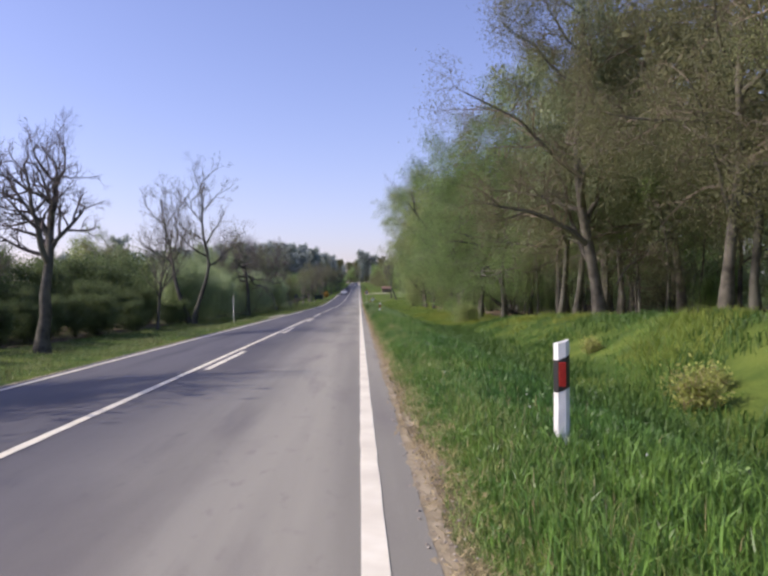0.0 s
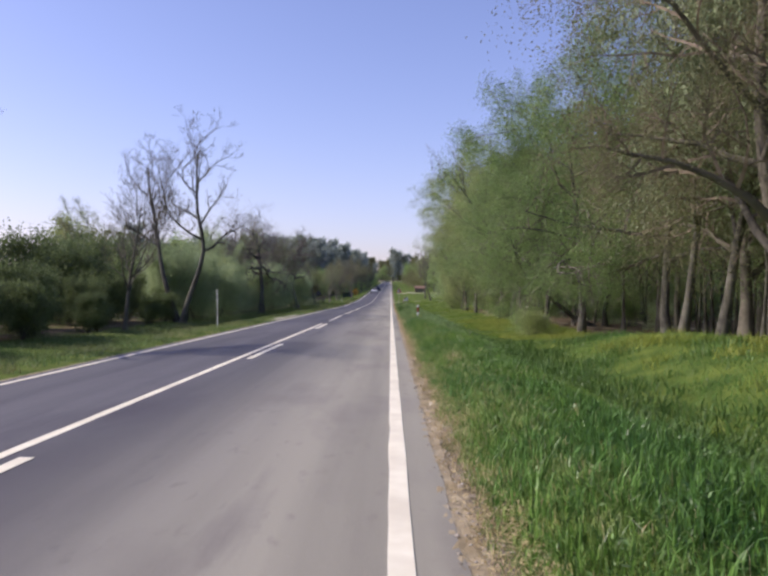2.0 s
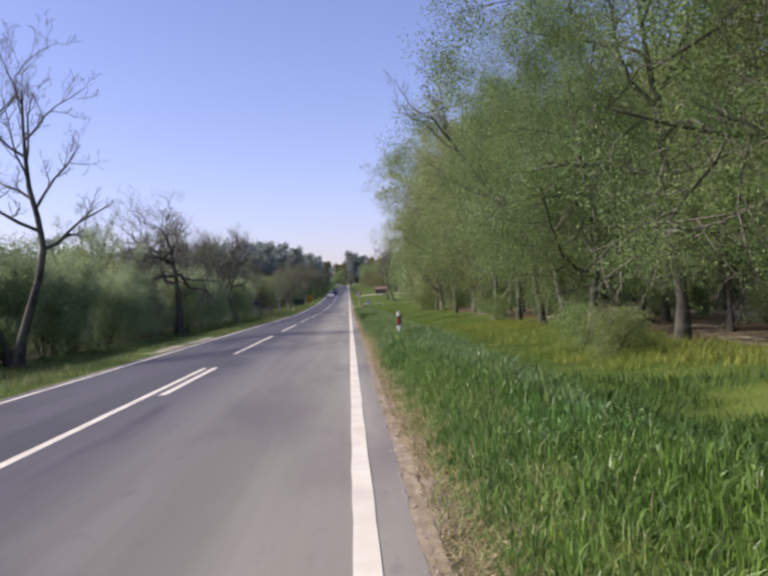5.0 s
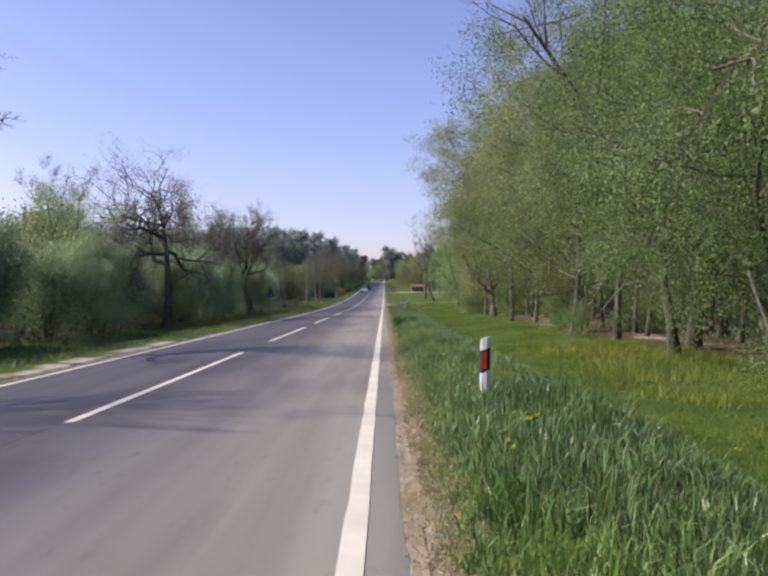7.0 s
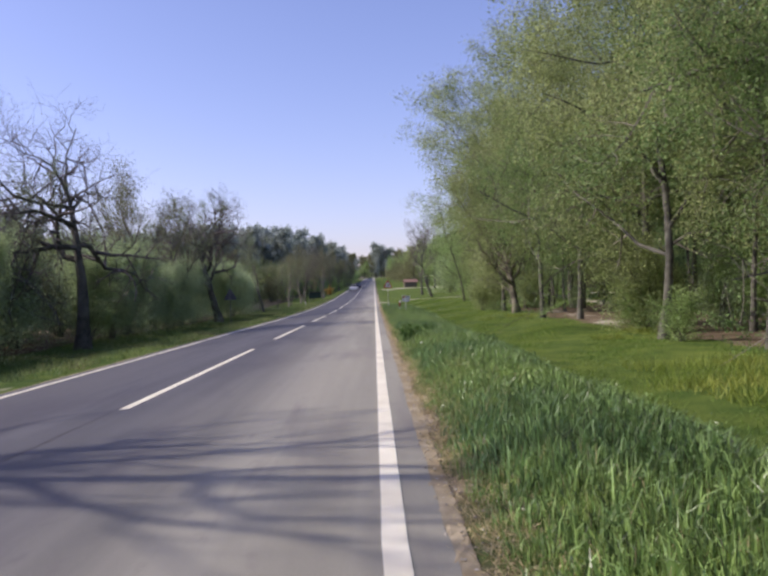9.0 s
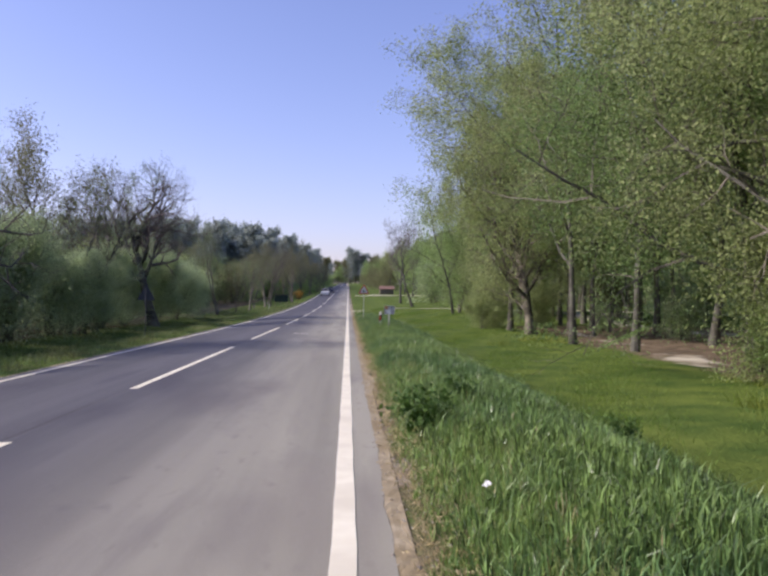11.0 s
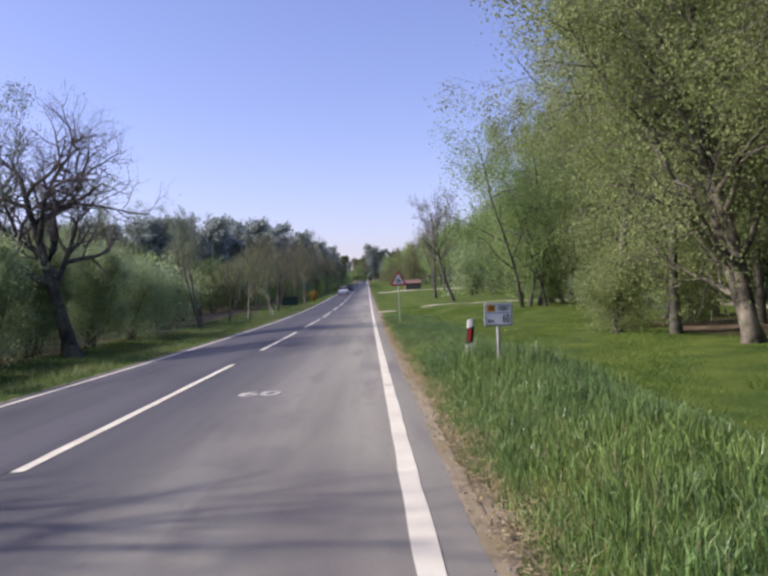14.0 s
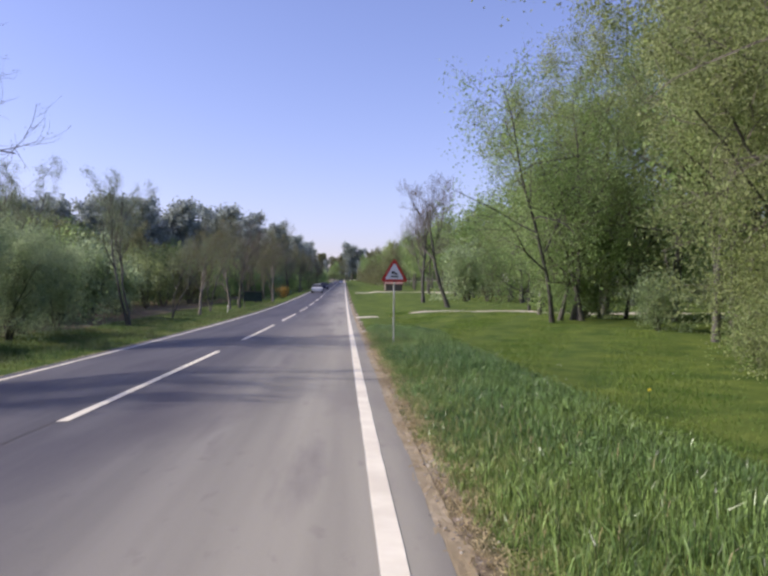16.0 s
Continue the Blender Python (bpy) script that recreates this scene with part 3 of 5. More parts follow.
tagged(strip("edge_line", 0.0, 0.145, -40, 728, 0.005, M_PAINT, 2, 0.5, 0.003, 1), "solid white edge line on the asphalt", "road marking", kind="structure")
tagged(strip("edge_line", LANE_L - 0.07, LANE_L + 0.07, -40, 728, 0.005, M_PAINT, 2, 0.5, 0.004, 2), "solid white edge line, dusty, on the asphalt", "road marking", kind="structure")
tagged(strip("centre_line", LANE_C - 0.06, LANE_C + 0.06, -40, 50, 0.005, M_PAINT, 2, 0.5, 0.003, 4), "solid white centre line on the asphalt", "road marking", kind="structure")
tagged(strip("tar_joint", LANE_C - 0.1, LANE_C - 0.075, -40, 400, 0.003, M_JOINT, 2, 0.5, 0.008, 6), "dark tar joint between the lanes", "road joint", kind="structure")
for k in range(6):
    tagged(strip("centre_dash", -2.93, -2.81, -30 + 15 * k, -25 + 15 * k, 0.005, M_PAINT, 2, 0.5, 0.003, 30 + k), "short white painted centre dash", "road marking", "short centre dashes", "structure")
for k in range(36):
    tagged(strip("centre_dash", LANE_C - 0.06, LANE_C + 0.06, 54.5 + 15 * k, 65.0 + 15 * k, 0.005, M_PAINT, 2, 0.5, 0.003, 60 + k), "long white painted centre dash", "road marking", "long centre dashes", "structure")


tagged(strip("paint_joint", -0.005, 0.15, 104.98, 105.02, 0.0065, M_JOINT, 2, 0.04), "thin dark joint across the edge line", "road joint", kind="structure")


# ---------------- writing ----------------
def writing(name, text, size, material, parent=None, m=None, stretch=1.0, depth=0.0008, bold=0.02):
    """Flat letters as a mesh, standing in the x-z plane unless a pose is given."""
    cu = bpy.data.curves.new(name, "FONT")
    cu.body, cu.size, cu.extrude, cu.align_x, cu.align_y = text, size, depth, "CENTER", "CENTER"
    cu.offset = bold * size
    tmp = bpy.data.objects.new(name, cu)
    scene.collection.objects.link(tmp)
    bpy.context.view_layer.update()
    me = bpy.data.meshes.new_from_object(tmp.evaluated_get(bpy.context.evaluated_depsgraph_get()))
    bpy.data.objects.remove(tmp)
    me.materials.clear()
    me.materials.append(material)
    ob = new(name, me)
    if parent:
        ob.parent = parent
    ob.matrix_local = (m or Matrix()) @ Matrix.Diagonal((stretch, 1, 1, 1))
    return ob


tagged(writing("road_number", "60", 0.78, M_PAINT_WORN, None, pose(-1.78, 104.42, float(road_z(-1.78, 104.4)) + 0.0055), 0.80), "white number 60 painted on the asphalt", "road marking", kind="structure")


# ---------------- roadside furniture ----------------
def prism(bm, ring, z0, z1, tilt_top=0.0, tilt_bottom=0.0):
    """An upright prism over a ring of (x, y), with top and bottom cut aslant along x."""
    lo = [bm.verts.new((x, y, z0 + tilt_bottom * x)) for x, y in ring]
    hi = [bm.verts.new((x, y, z1 + tilt_top * x)) for x, y in ring]
    n = len(ring)
    for a in range(n):
        bm.faces.new((lo[a], lo[(a + 1) % n], hi[(a + 1) % n], hi[a]))
    bm.faces.new(hi)
    bm.faces.new(lo[::-1])


def marker_post(x, y, top_z, lean, turn, label):
    """A hollow-backed marker post: bevelled body, slanted black band, red reflector let into its face."""
    top = tagged(new("marker_post"), label, "marker post", "roadside marker posts")
    z = float(ground_z(x, y))
    h = top_z - z
    top.matrix_world = pose(x, y, z, 0, lean, turn)
    ring = [(-0.050, -0.045), (0.008, -0.060), (0.050, -0.03), (0.056, 0.045), (0.0, 0.03), (-0.056, 0.045)]
    big = [(a * 1.03, b * 1.03) for a, b in ring]
    bm = bmesh.new()
    prism(bm, ring, -0.25, h, 0.28)
    part("body", bm, M_WHITE, top)
    bm = bmesh.new()
    prism(bm, big, h - 0.385, h - 0.125, 0.45, 0.45)
    part("band", bm, M_BLACK, top, "slanted black band")
    bm = bmesh.new()
    box(bm, -0.046, 0.010, -0.004, 0.004, 0, 0.195)
    bmesh.ops.bevel(bm, geom=bm.edges[:], offset=0.003, segments=1, affect="EDGES")
    rf = part("reflector", bm, M_RED, top, "red reflector")
    rf.matrix_local = pose(0.0, -0.0595, h - 0.358, 0, 0, -14)
    return top


marker_post(1.63, 6.25, 1.0, 0.4, 6, "white roadside marker post with black band and red reflector")
marker_post(1.407, 55.25, 0.945, 0.5, 0, "white marker post with red reflector standing in tall grass")
marker_post(1.383, 105.8, 0.92, 6.0, 0, "leaning white marker post with red reflector beside the distance sign")


def tube(bm, r, z0, z1, sides=12, x=0.0, y=0.0):
    prism(bm, [(x + r * math.cos(2 * math.pi * a / sides), y + r * math.sin(2 * math.pi * a / sides)) for a in range(sides)], z0, z1)


def far_post(x, y, h, label, lean=0.0):
    top = tagged(new("slim_post"), label, "post")
    top.matrix_world = pose(x, y, float(ground_z(x, y)), 0, lean, 0)
    bm = bmesh.new()
    tube(bm, 0.024, -0.2, h - 0.12)
    part("shaft", bm, M_WHITE, top)
    bm = bmesh.new()
    tube(bm, 0.028, h - 0.12, h)
    part("cap", bm, M_WHITE, top)


far_post(-7.66, 49.36, 1.68, "slim white post on the grassy verge", -2.0)
far_post(-9.6, 172.0, 0.9, "short white post in the verge grass")
far_post(13.3, 161.2, 1.2, "white post beside the sandy path")

# distance sign
sign = tagged(new("distance_sign"), "white kilometre sign with orange panel on a steel pole", "road sign")
sx, sy = 1.735, 104.82
sz = float(ground_z(sx, sy))
sign.matrix_world = pose(sx, sy, sz, 0, 1.0, -3)
bm = bmesh.new()
tube(bm, 0.03, -0.3, 0.86 - sz, 14)
part("pole", bm, M_STEEL, sign, "grey steel pole").location = (0.0, 0.045, 0)
zc = 0.998 - sz
bm = bmesh.new()
box(bm, -0.21, 0.21, -0.012, 0.012, zc - 0.17, zc + 0.17)
bmesh.ops.bevel(bm, geom=bm.edges[:], offset=0.006, segments=2, affect="EDGES")
board = part("board", bm, M_SIGN, sign, "white sign board with black frame")
bm = bmesh.new()
for x0, x1, z0, z1 in ((-0.2, 0.2, zc + 0.149, zc + 0.16), (-0.2, 0.2, zc - 0.16, zc - 0.149), (-0.2, -0.189, zc - 0.149, zc + 0.149), (0.189, 0.2, zc - 0.149, zc + 0.149), (-0.175, 0.175, zc + 0.022, zc + 0.031)):
    box(bm, x0, x1, -0.0145, -0.0125, z0, z1)
part("border", bm, M_BLACK, board)
bm = bmesh.new()
box(bm, -0.172, -0.045, -0.0145, -0.0125, zc + 0.045, zc + 0.14)
panel = part("panel", bm, M_ORANGE, board, "orange road number panel")
for text, x, z, s, st in (("100", -0.108, zc + 0.092, 0.098, 0.62), ("10007", 0.078, zc + 0.092, 0.108, 0.66), ("km", -0.118, zc - 0.09, 0.10, 0.72), ("60", 0.112, zc - 0.066, 0.172, 0.62)):
    writing("lettering", text, s, M_BLACK, board, pose(x, -0.0155, z, 90, 0, 0), st)


def triangle_sign(x, y, top_z, side, label, facing=1, pole_r=0.03, pole=M_STEEL, pole_label="grey steel pole"):
    """A triangular warning sign on a pole: plate, red rim, black symbol on the front; bare plate behind."""
    ob = tagged(new("warning_sign"), label, "road sign")
    z = float(ground_z(x, y))
    ob.matrix_world = pose(x, y, z, 0, 0, 0 if facing > 0 else 180)
    hgt = side * 0.866
    t = top_z - z
    bm = bmesh.new()
    tube(bm, pole_r, -0.3, t - 0.12, 12)
    part("pole", bm, pole, ob, pole_label).location = (0, 0.04, 0)

    def plate(bm, k, y0, y1, hole=0.0):
        c = t - hgt * 2 / 3
        def tri(s):
            r = hgt * 2 / 3 * s
            pts = []
            for a in range(3):
                an = math.pi / 2 + a * 2 * math.pi / 3
                for d in (-0.13, 0.13):
                    pts.append((r * math.cos(an) * 0.94 - d * r * math.sin(an) * 0.55, c + r * math.sin(an) * 0.94 + d * r * math.cos(an) * 0.55))
            return pts
        outer = tri(k)
        n = len(outer)
        a0 = [bm.verts.new((p, y0, q)) for p, q in outer]
        a1 = [bm.verts.new((p, y1, q)) for p, q in outer]
        for j in range(n):
            bm.faces.new((a0[j], a0[(j + 1) % n], a1[(j + 1) % n], a1[j]))
        if hole:
            inner = tri(hole)
            b0 = [bm.verts.new((p, y0, q)) for p, q in inner]
            b1 = [bm.verts.new((p, y1, q)) for p, q in inner]
            for j in range(n):
                bm.faces.new((a0[j], b0[j], b0[(j + 1) % n], a0[(j + 1) % n]))
                bm.faces.new((a1[j], a1[(j + 1) % n], b1[(j + 1) % n], b1[j]))
                bm.faces.new((b0[j], b1[j], b1[(j + 1) % n], b0[(j + 1) % n]))
        else:
            bm.faces.new(a0[::-1])
            bm.faces.new(a1)
    bm = bmesh.new()
    plate(bm, 1.0, -0.006, 0.006)
    bmesh.ops.recalc_face_normals(bm, faces=bm.faces[:])
    pl = part("plate", bm, M_SIGN_BACK, ob)
    bm = bmesh.new()
    plate(bm, 0.93, -0.009, -0.007)
    bmesh.ops.recalc_face_normals(bm, faces=bm.faces[:])
    part("face", bm, M_SIGN, pl, "white sign face")
    bm = bmesh.new()
    plate(bm, 0.98, -0.013, -0.0095, 0.70)
    bmesh.ops.recalc_face_normals(bm, faces=bm.faces[:])
    part("rim", bm, M_SIGN_RED, pl, "red rim")
    zc = t - hgt * 0.70
    bm = bmesh.new()
    s = side
    box(bm, -0.10 * s, 0.02 * s, -0.012, -0.0095, zc + 0.02 * s, zc + 0.12 * s)
    box(bm, 0.02 * s, 0.11 * s, -0.012, -0.0095, zc - 0.02 * s, zc + 0.06 * s)
    box(bm, -0.14 * s, 0.15 * s, -0.012, -0.0095, zc - 0.11 * s, zc - 0.05 * s)
    part("symbol", bm, M_BLACK, pl, "black pictogram")
    return ob


triangle_sign(1.16, 127.8, 2.42, 0.72, "red-rimmed triangular warning sign on a slim pole", 1, 0.022)
triangle_sign(-8.3, 106.2, 1.86, 0.74, "dark back of a triangular warning sign on a pole", -1, 0.022, M_SIGN_BACK, "dark weathered pole")


# ---------------- vehicles far down the road ----------------
def car(name, label, x, y, turn, paint):
    """A passenger car built from a side profile: body, glasshouse, wheels, lamps."""
    ob = tagged(new(name), label, "car")
    ob.matrix_world = pose(x, y, float(road_z(x, y)), 0, 0, turn)

    def loft(bm, profile, half, top_half):
        zmax = max(p[1] for p in profile)
        zmin = min(p[1] for p in profile)
        sides = []
        for sgn in (-1, 1):
            sides.append([bm.verts.new((sgn * (half + (top_half - half) * (z - zmin) / (zmax - zmin)), yv, z)) for yv, z in profile])
        n = len(profile)
        for j in range(n):
            bm.faces.new((sides[0][j], sides[0][(j + 1) % n], sides[1][(j + 1) % n], sides[1][j]))
        bm.faces.new(sides[0][::-1])
        bm.faces.new(sides[1])
        bmesh.ops.recalc_face_normals(bm, faces=bm.faces[:])
        bmesh.ops.bevel(bm, geom=bm.edges[:], offset=0.03, segments=2, affect="EDGES")
    bm = bmesh.new()
    loft(bm, [(-2.05, 0.28), (2.05, 0.28), (2.1, 0.55), (2.0, 0.82), (0.9, 0.95), (-1.9, 0.98), (-2.1, 0.75)], 0.86, 0.82)
    part("body", bm, paint, ob)
    bm = bmesh.new()
    loft(bm, [(-1.75, 0.97), (1.0, 0.95), (0.25, 1.42), (-1.2, 1.44)], 0.78, 0.60)
    gh = part("glasshouse", bm, M_GLASS, ob, "dark window glass")
    bm = bmesh.new()
    loft(bm, [(-1.22, 1.425), (0.28, 1.41), (0.1, 1.47), (-1.05, 1.475)], 0.61, 0.56)
    part("roof", bm, paint, gh)
    for wx in (-0.78, 0.78):
        for wy in (-1.3, 1.3):
            bm = bmesh.new()
            bmesh.ops.create_cone(bm, cap_ends=True, segments=20, radius1=0.31, radius2=0.31, depth=0.2)
            bmesh.ops.bevel(bm, geom=bm.edges[:], offset=0.02, segments=1, affect="EDGES")
            wheel = part("wheel", bm, M_TYRE, ob)
            wheel.matrix_local = pose(wx, wy, 0.31, 0, 90, 0)
            bm = bmesh.new()
            bmesh.ops.create_cone(bm, cap_ends=True, segments=16, radius1=0.19, radius2=0.17, depth=0.03)
            rim = part("rim", bm, M_STEEL, wheel)
            rim.matrix_local = pose(0, 0, 0.10 if wx > 0 else -0.10)
    for lx in (-0.62, 0.62):
        bm = bmesh.new()
        box(bm, lx - 0.17, lx + 0.17, 2.03, 2.10, 0.60, 0.74)
        bmesh.ops.bevel(bm, geom=bm.edges[:], offset=0.02, segments=2, affect="EDGES")
        part("headlight", bm, M_SIGN, ob, "clear headlight")
    return ob


car("white_car", "white passenger car driving on the far lane", -4.55, 238, 180, M_CAR_WHITE)
car("dark_car", "dark blue passenger car behind a white one", -4.3, 272, 180, M_CAR_DARK)
car("white_car", "white car far down the straight road", -1.6, 455, 0, M_CAR_WHITE)

# dark board on posts and a pale kerb stone below it
bd = tagged(new("notice_board"), "dark green board on two posts under the trees", "notice board")
bx, by = -9.6, 190.0
bd.matrix_world = pose(bx, by, float(ground_z(bx, by)), 0, 0, 10)
bm = bmesh.new(); box(bm, -0.95, 0.95, -0.04, 0.04, 0.75, 1.75); bmesh.ops.bevel(bm, geom=bm.edges[:], offset=0.015, segments=1, affect="EDGES"); part("panel", bm, M_BOARD, bd)
for px in (-0.85, 0.85):
    bm = bmesh.new(); tube(bm, 0.05, -0.2, 1.9, 10, px, 0.08); part("post", bm, M_WOOD, bd)
bm = bmesh.new(); box(bm, -1.0, 1.0, -0.12, 0.12, 1.76, 1.84); part("roof", bm, M_WOOD, bd)

# low shed with red tiled roof beyond the crossing
shed = tagged(new("shed"), "low brown wooden shed with a red tiled roof", "shed")
hx, hy = 8.4, 247.0
shed.matrix_world = pose(hx, hy, float(ground_z(hx, hy)) - 0.1, 0, 0, 4) @ Matrix.Diagonal((0.6, 0.6, 0.72, 1))
bm = bmesh.new(); box(bm, -2.4, 2.4, -1.6, 1.6, 0, 1.7); part("wall", bm, M_WOOD, shed)
bm = bmesh.new()
vs = [bm.verts.new(p) for p in ((-2.7, -2.0, 1.6), (2.7, -2.0, 1.6), (2.7, 0, 2.5), (-2.7, 0, 2.5), (2.7, 2.0, 1.6), (-2.7, 2.0, 1.6), (-2.7, -2.0, 1.7), (2.7, -2.0, 1.7), (2.7, 0, 2.62), (-2.7, 0, 2.62), (2.7, 2.0, 1.7), (-2.7, 2.0, 1.7))]
for q in ((0, 3, 2, 1), (3, 5, 4, 2), (6, 7, 8, 9), (9, 8, 10, 11), (0, 1, 7, 6), (5, 11, 10, 4), (1, 2, 8, 7), (2, 4, 10, 8), (0, 6, 9, 3), (3, 9, 11, 5)):
    bm.faces.new([vs[j] for j in q])
bmesh.ops.recalc_face_normals(bm, faces=bm.faces[:])
part("roof", bm, M_BRICK, shed, "red tiled roof")
bm = bmesh.new(); box(bm, -0.4, 0.4, -1.65, -1.58, 0, 1.5); part("door", bm, M_WOOD, shed)

# ---------------- trees along the wood's edge ----------------
LB_OAK = "budding oak with brown-grey twigs and sparse olive leaves"
LB_GRN = "leafy tree in fresh spring green beside the road"
LB_YEL = "tree with loose yellow-green spring foliage"
LB_SIL = "willow with drooping silver-green foliage"
big_spec = dict(r0=0.17, levels=4, kids=(11, 6, 5, 4), angle=58, up=0.18, crook=0.2, fork=0.16, ratio=0.52)
oak_a = tree("oak_tree", LB_OAK, 21, (10.6, 34.9), dict(big_spec, height=16.5, r0=0.27, fork=0.16, kids=(17, 9, 7, 4), angle=62, up=0.12, droop=0.14, ratio=0.5, bole=0.3, stout=0.62), M_BARK_OAK, M_LEAF_B, 104000, 0.040, 0.17, strand=1.8, twig=M_TWIG_OAK, group="woodland edge trees", low=2.2, sides=3, clump=2)
oak_b = tree("oak_tree", LB_OAK, 22, (15.4, 37.8), dict(big_spec, height=15.5, r0=0.22, fork=0.2, kids=(16, 9, 7, 4), angle=70, up=0.08, bole=0.25), M_BARK_OAK, M_LEAF_B, 104000, 0.040, 0.17, strand=1.8, twig=M_TWIG_OAK, group="woodland edge trees", low=2.0, sides=3, clump=2)
grn_a = tree("leafy_tree", LB_GRN, 23, (10.35, 57.3), dict(big_spec, height=14.5, r0=0.21, fork=0.25, kids=(13, 7, 5, 4), angle=70, up=0.1, droop=0.12, bole=0.3, ratio=0.6, stout=0.7), M_BARK, M_LEAF_C, 108000, 0.041, 0.2, strand=1.0, group="woodland edge trees", low=2.2, sides=3, clump=15)
grn_b = tree("leafy_tree", LB_GRN, 24, (9.4, 71.3), dict(big_spec, height=13.5, fork=0.16, kids=(13, 7, 5, 4), angle=72, up=0.06, droop=0.16, ratio=0.6), M_BARK, M_LEAF_C, 108000, 0.041, 0.2, strand=1.0, group="woodland edge trees", sides=3, clump=15)
yel_a = tree("leafy_tree", LB_YEL, 25, (10.05, 79.9), dict(big_spec, height=14.5, r0=0.15, fork=0.2, kids=(12, 7, 5, 4), angle=66, droop=0.14, bole=0.3), M_BARK, M_LEAF_Y, 62000, 0.052, 0.2, strand=0.8, group="woodland edge trees", sides=3, clump=12)
yel_b = tree("leafy_tree", LB_YEL, 26, (10.76, 101.8), dict(big_spec, height=17, r0=0.14, fork=0.22, kids=(13, 7, 5, 4), angle=56, up=0.2, droop=0.08, bole=0.25), M_BARK, M_LEAF_Y, 60000, 0.052, 0.2, strand=0.9, group="woodland edge trees", sides=3, clump=12)
sil_a = tree("willow_tree", LB_SIL, 27, (11.4, 45.2), dict(big_spec, height=16, fork=0.22, droop=0.4), M_BARK, M_LEAF_S, 24000, 0.066, 0.12, hang=2.0, long=3.2, strand=1.5, group="woodland edge trees", sides=3, clump=12)
dead_a = tree("bare_tree", "leafless tree leaning out of the green wood edge", 30, (14.2, 69.6), dict(big_spec, height=17.0, r0=0.20, fork=0.48, kids=(9, 6, 5, 4), angle=44, lean=(-2.0, 0.0), bole=0.35, crook=0.16, up=0.22, ratio=0.42), M_BARK, group="woodland edge trees", twig=M_TWIG, sides=3)
slim_a = tree("slim_tree", "slim woodland tree with a tall bare trunk", 28, (15.5, 60), dict(height=14, r0=0.13, levels=3, kids=(10, 6, 4), angle=45, fork=0.45, ratio=0.34, crook=0.1), M_BARK, M_LEAF_Y, 9000, 0.07, 0.3, group="woodland trees", clump=5)
slim_b = tree("slim_tree", "slim woodland tree with a leaning bare trunk", 29, (16.5, 75), dict(height=13, r0=0.11, levels=3, kids=(10, 6, 4), angle=50, fork=0.4, ratio=0.36, crook=0.12, lean=(0.12, 0.05)), M_BARK, M_LEAF_G, 9000, 0.07, 0.3, group="woodland trees", clump=5)
pollard = tree("pollard_tree", "thick pollarded willow with a pale split trunk", 31, (9.3, 112.6), dict(height=13, r0=0.20, levels=4, trunks=2, kids=(16, 6, 5, 3), angle=52, fork=0.12, droop=0.2, ratio=0.5, crook=0.13, up=0.3, stout=0.6, bole=0.5), M_BARK_SPLIT, M_LEAF_Y, 36000, 0.06, 0.22, strand=0.9, group="woodland edge trees", clump=9)
yel_c = tree("leafy_tree", "wide tree with loose yellow-green spring foliage", 33, (9.3, 117.6), dict(big_spec, height=16, r0=0.15, fork=0.2, kids=(14, 7, 5, 4), angle=70, up=0.1, droop=0.06, bole=0.25, ratio=0.56, lean=(-0.03, 0.05)), M_BARK, M_LEAF_Y, 68000, 0.052, 0.22, strand=0.9, group="woodland edge trees", sides=3, clump=10)
stems = tree("stem_cluster", "cluster of slender leaning stems with fresh green leaves", 32, (10.4, 143.0), dict(height=12.5, r0=0.10, levels=3, trunks=5, kids=(13, 6, 5), angle=64, fork=0.14, ratio=0.42, crook=0.14, up=0.0, droop=0.12, base=1.3, tilt=0.12), M_BARK, M_LEAF_G, 32000, 0.065, 0.3, strand=2.4, category="tree", group="woodland edge trees", sides=3, clump=10, apart=True)

rng = np.random.default_rng(77)
EDGE = [("oak_b", 12.5, 17.5), ("oak_a", 11.4, 9.0), ("oak_b", 11.6, 25.0), ("sil_a", 11.0, 40.5), ("oak_a", 14.2, 46.0), ("grn_a", 13.0, 51.5), ("grn_b", 9.8, 65.0),
        ("grn_a", 11.4, 75.0), ("yel_a", 9.8, 87.0), ("grn_b", 11.4, 93.0), ("yel_b", 12.2, 95.5), ("yel_b", 9.9, 107.0), ("yel_b", 8.1, 119.5), ("yel_a", 12.6, 127.0),
        ("yel_b", 14.4, 131.5), ("yel_b", 15.6, 138.0), ("grn_a", 15.5, 144.0), ("yel_b", 16.5, 149.0)]
KIND = {"oak_a": oak_a, "oak_b": oak_b, "sil_a": sil_a, "grn_a": grn_a, "grn_b": grn_b, "yel_a": yel_a, "yel_b": yel_b}
for kname, x, y in EDGE:
    s = rng.uniform(0.9, 1.06)
    again(KIND[kname], x, y, rng.uniform(0, 360), s * (1.4 if 119 < y < 121 else 1.12 if 121 < y < 130 else 1.08 if y > 50 else 1.0), s * (1.15 if y > 118 else 1.06))
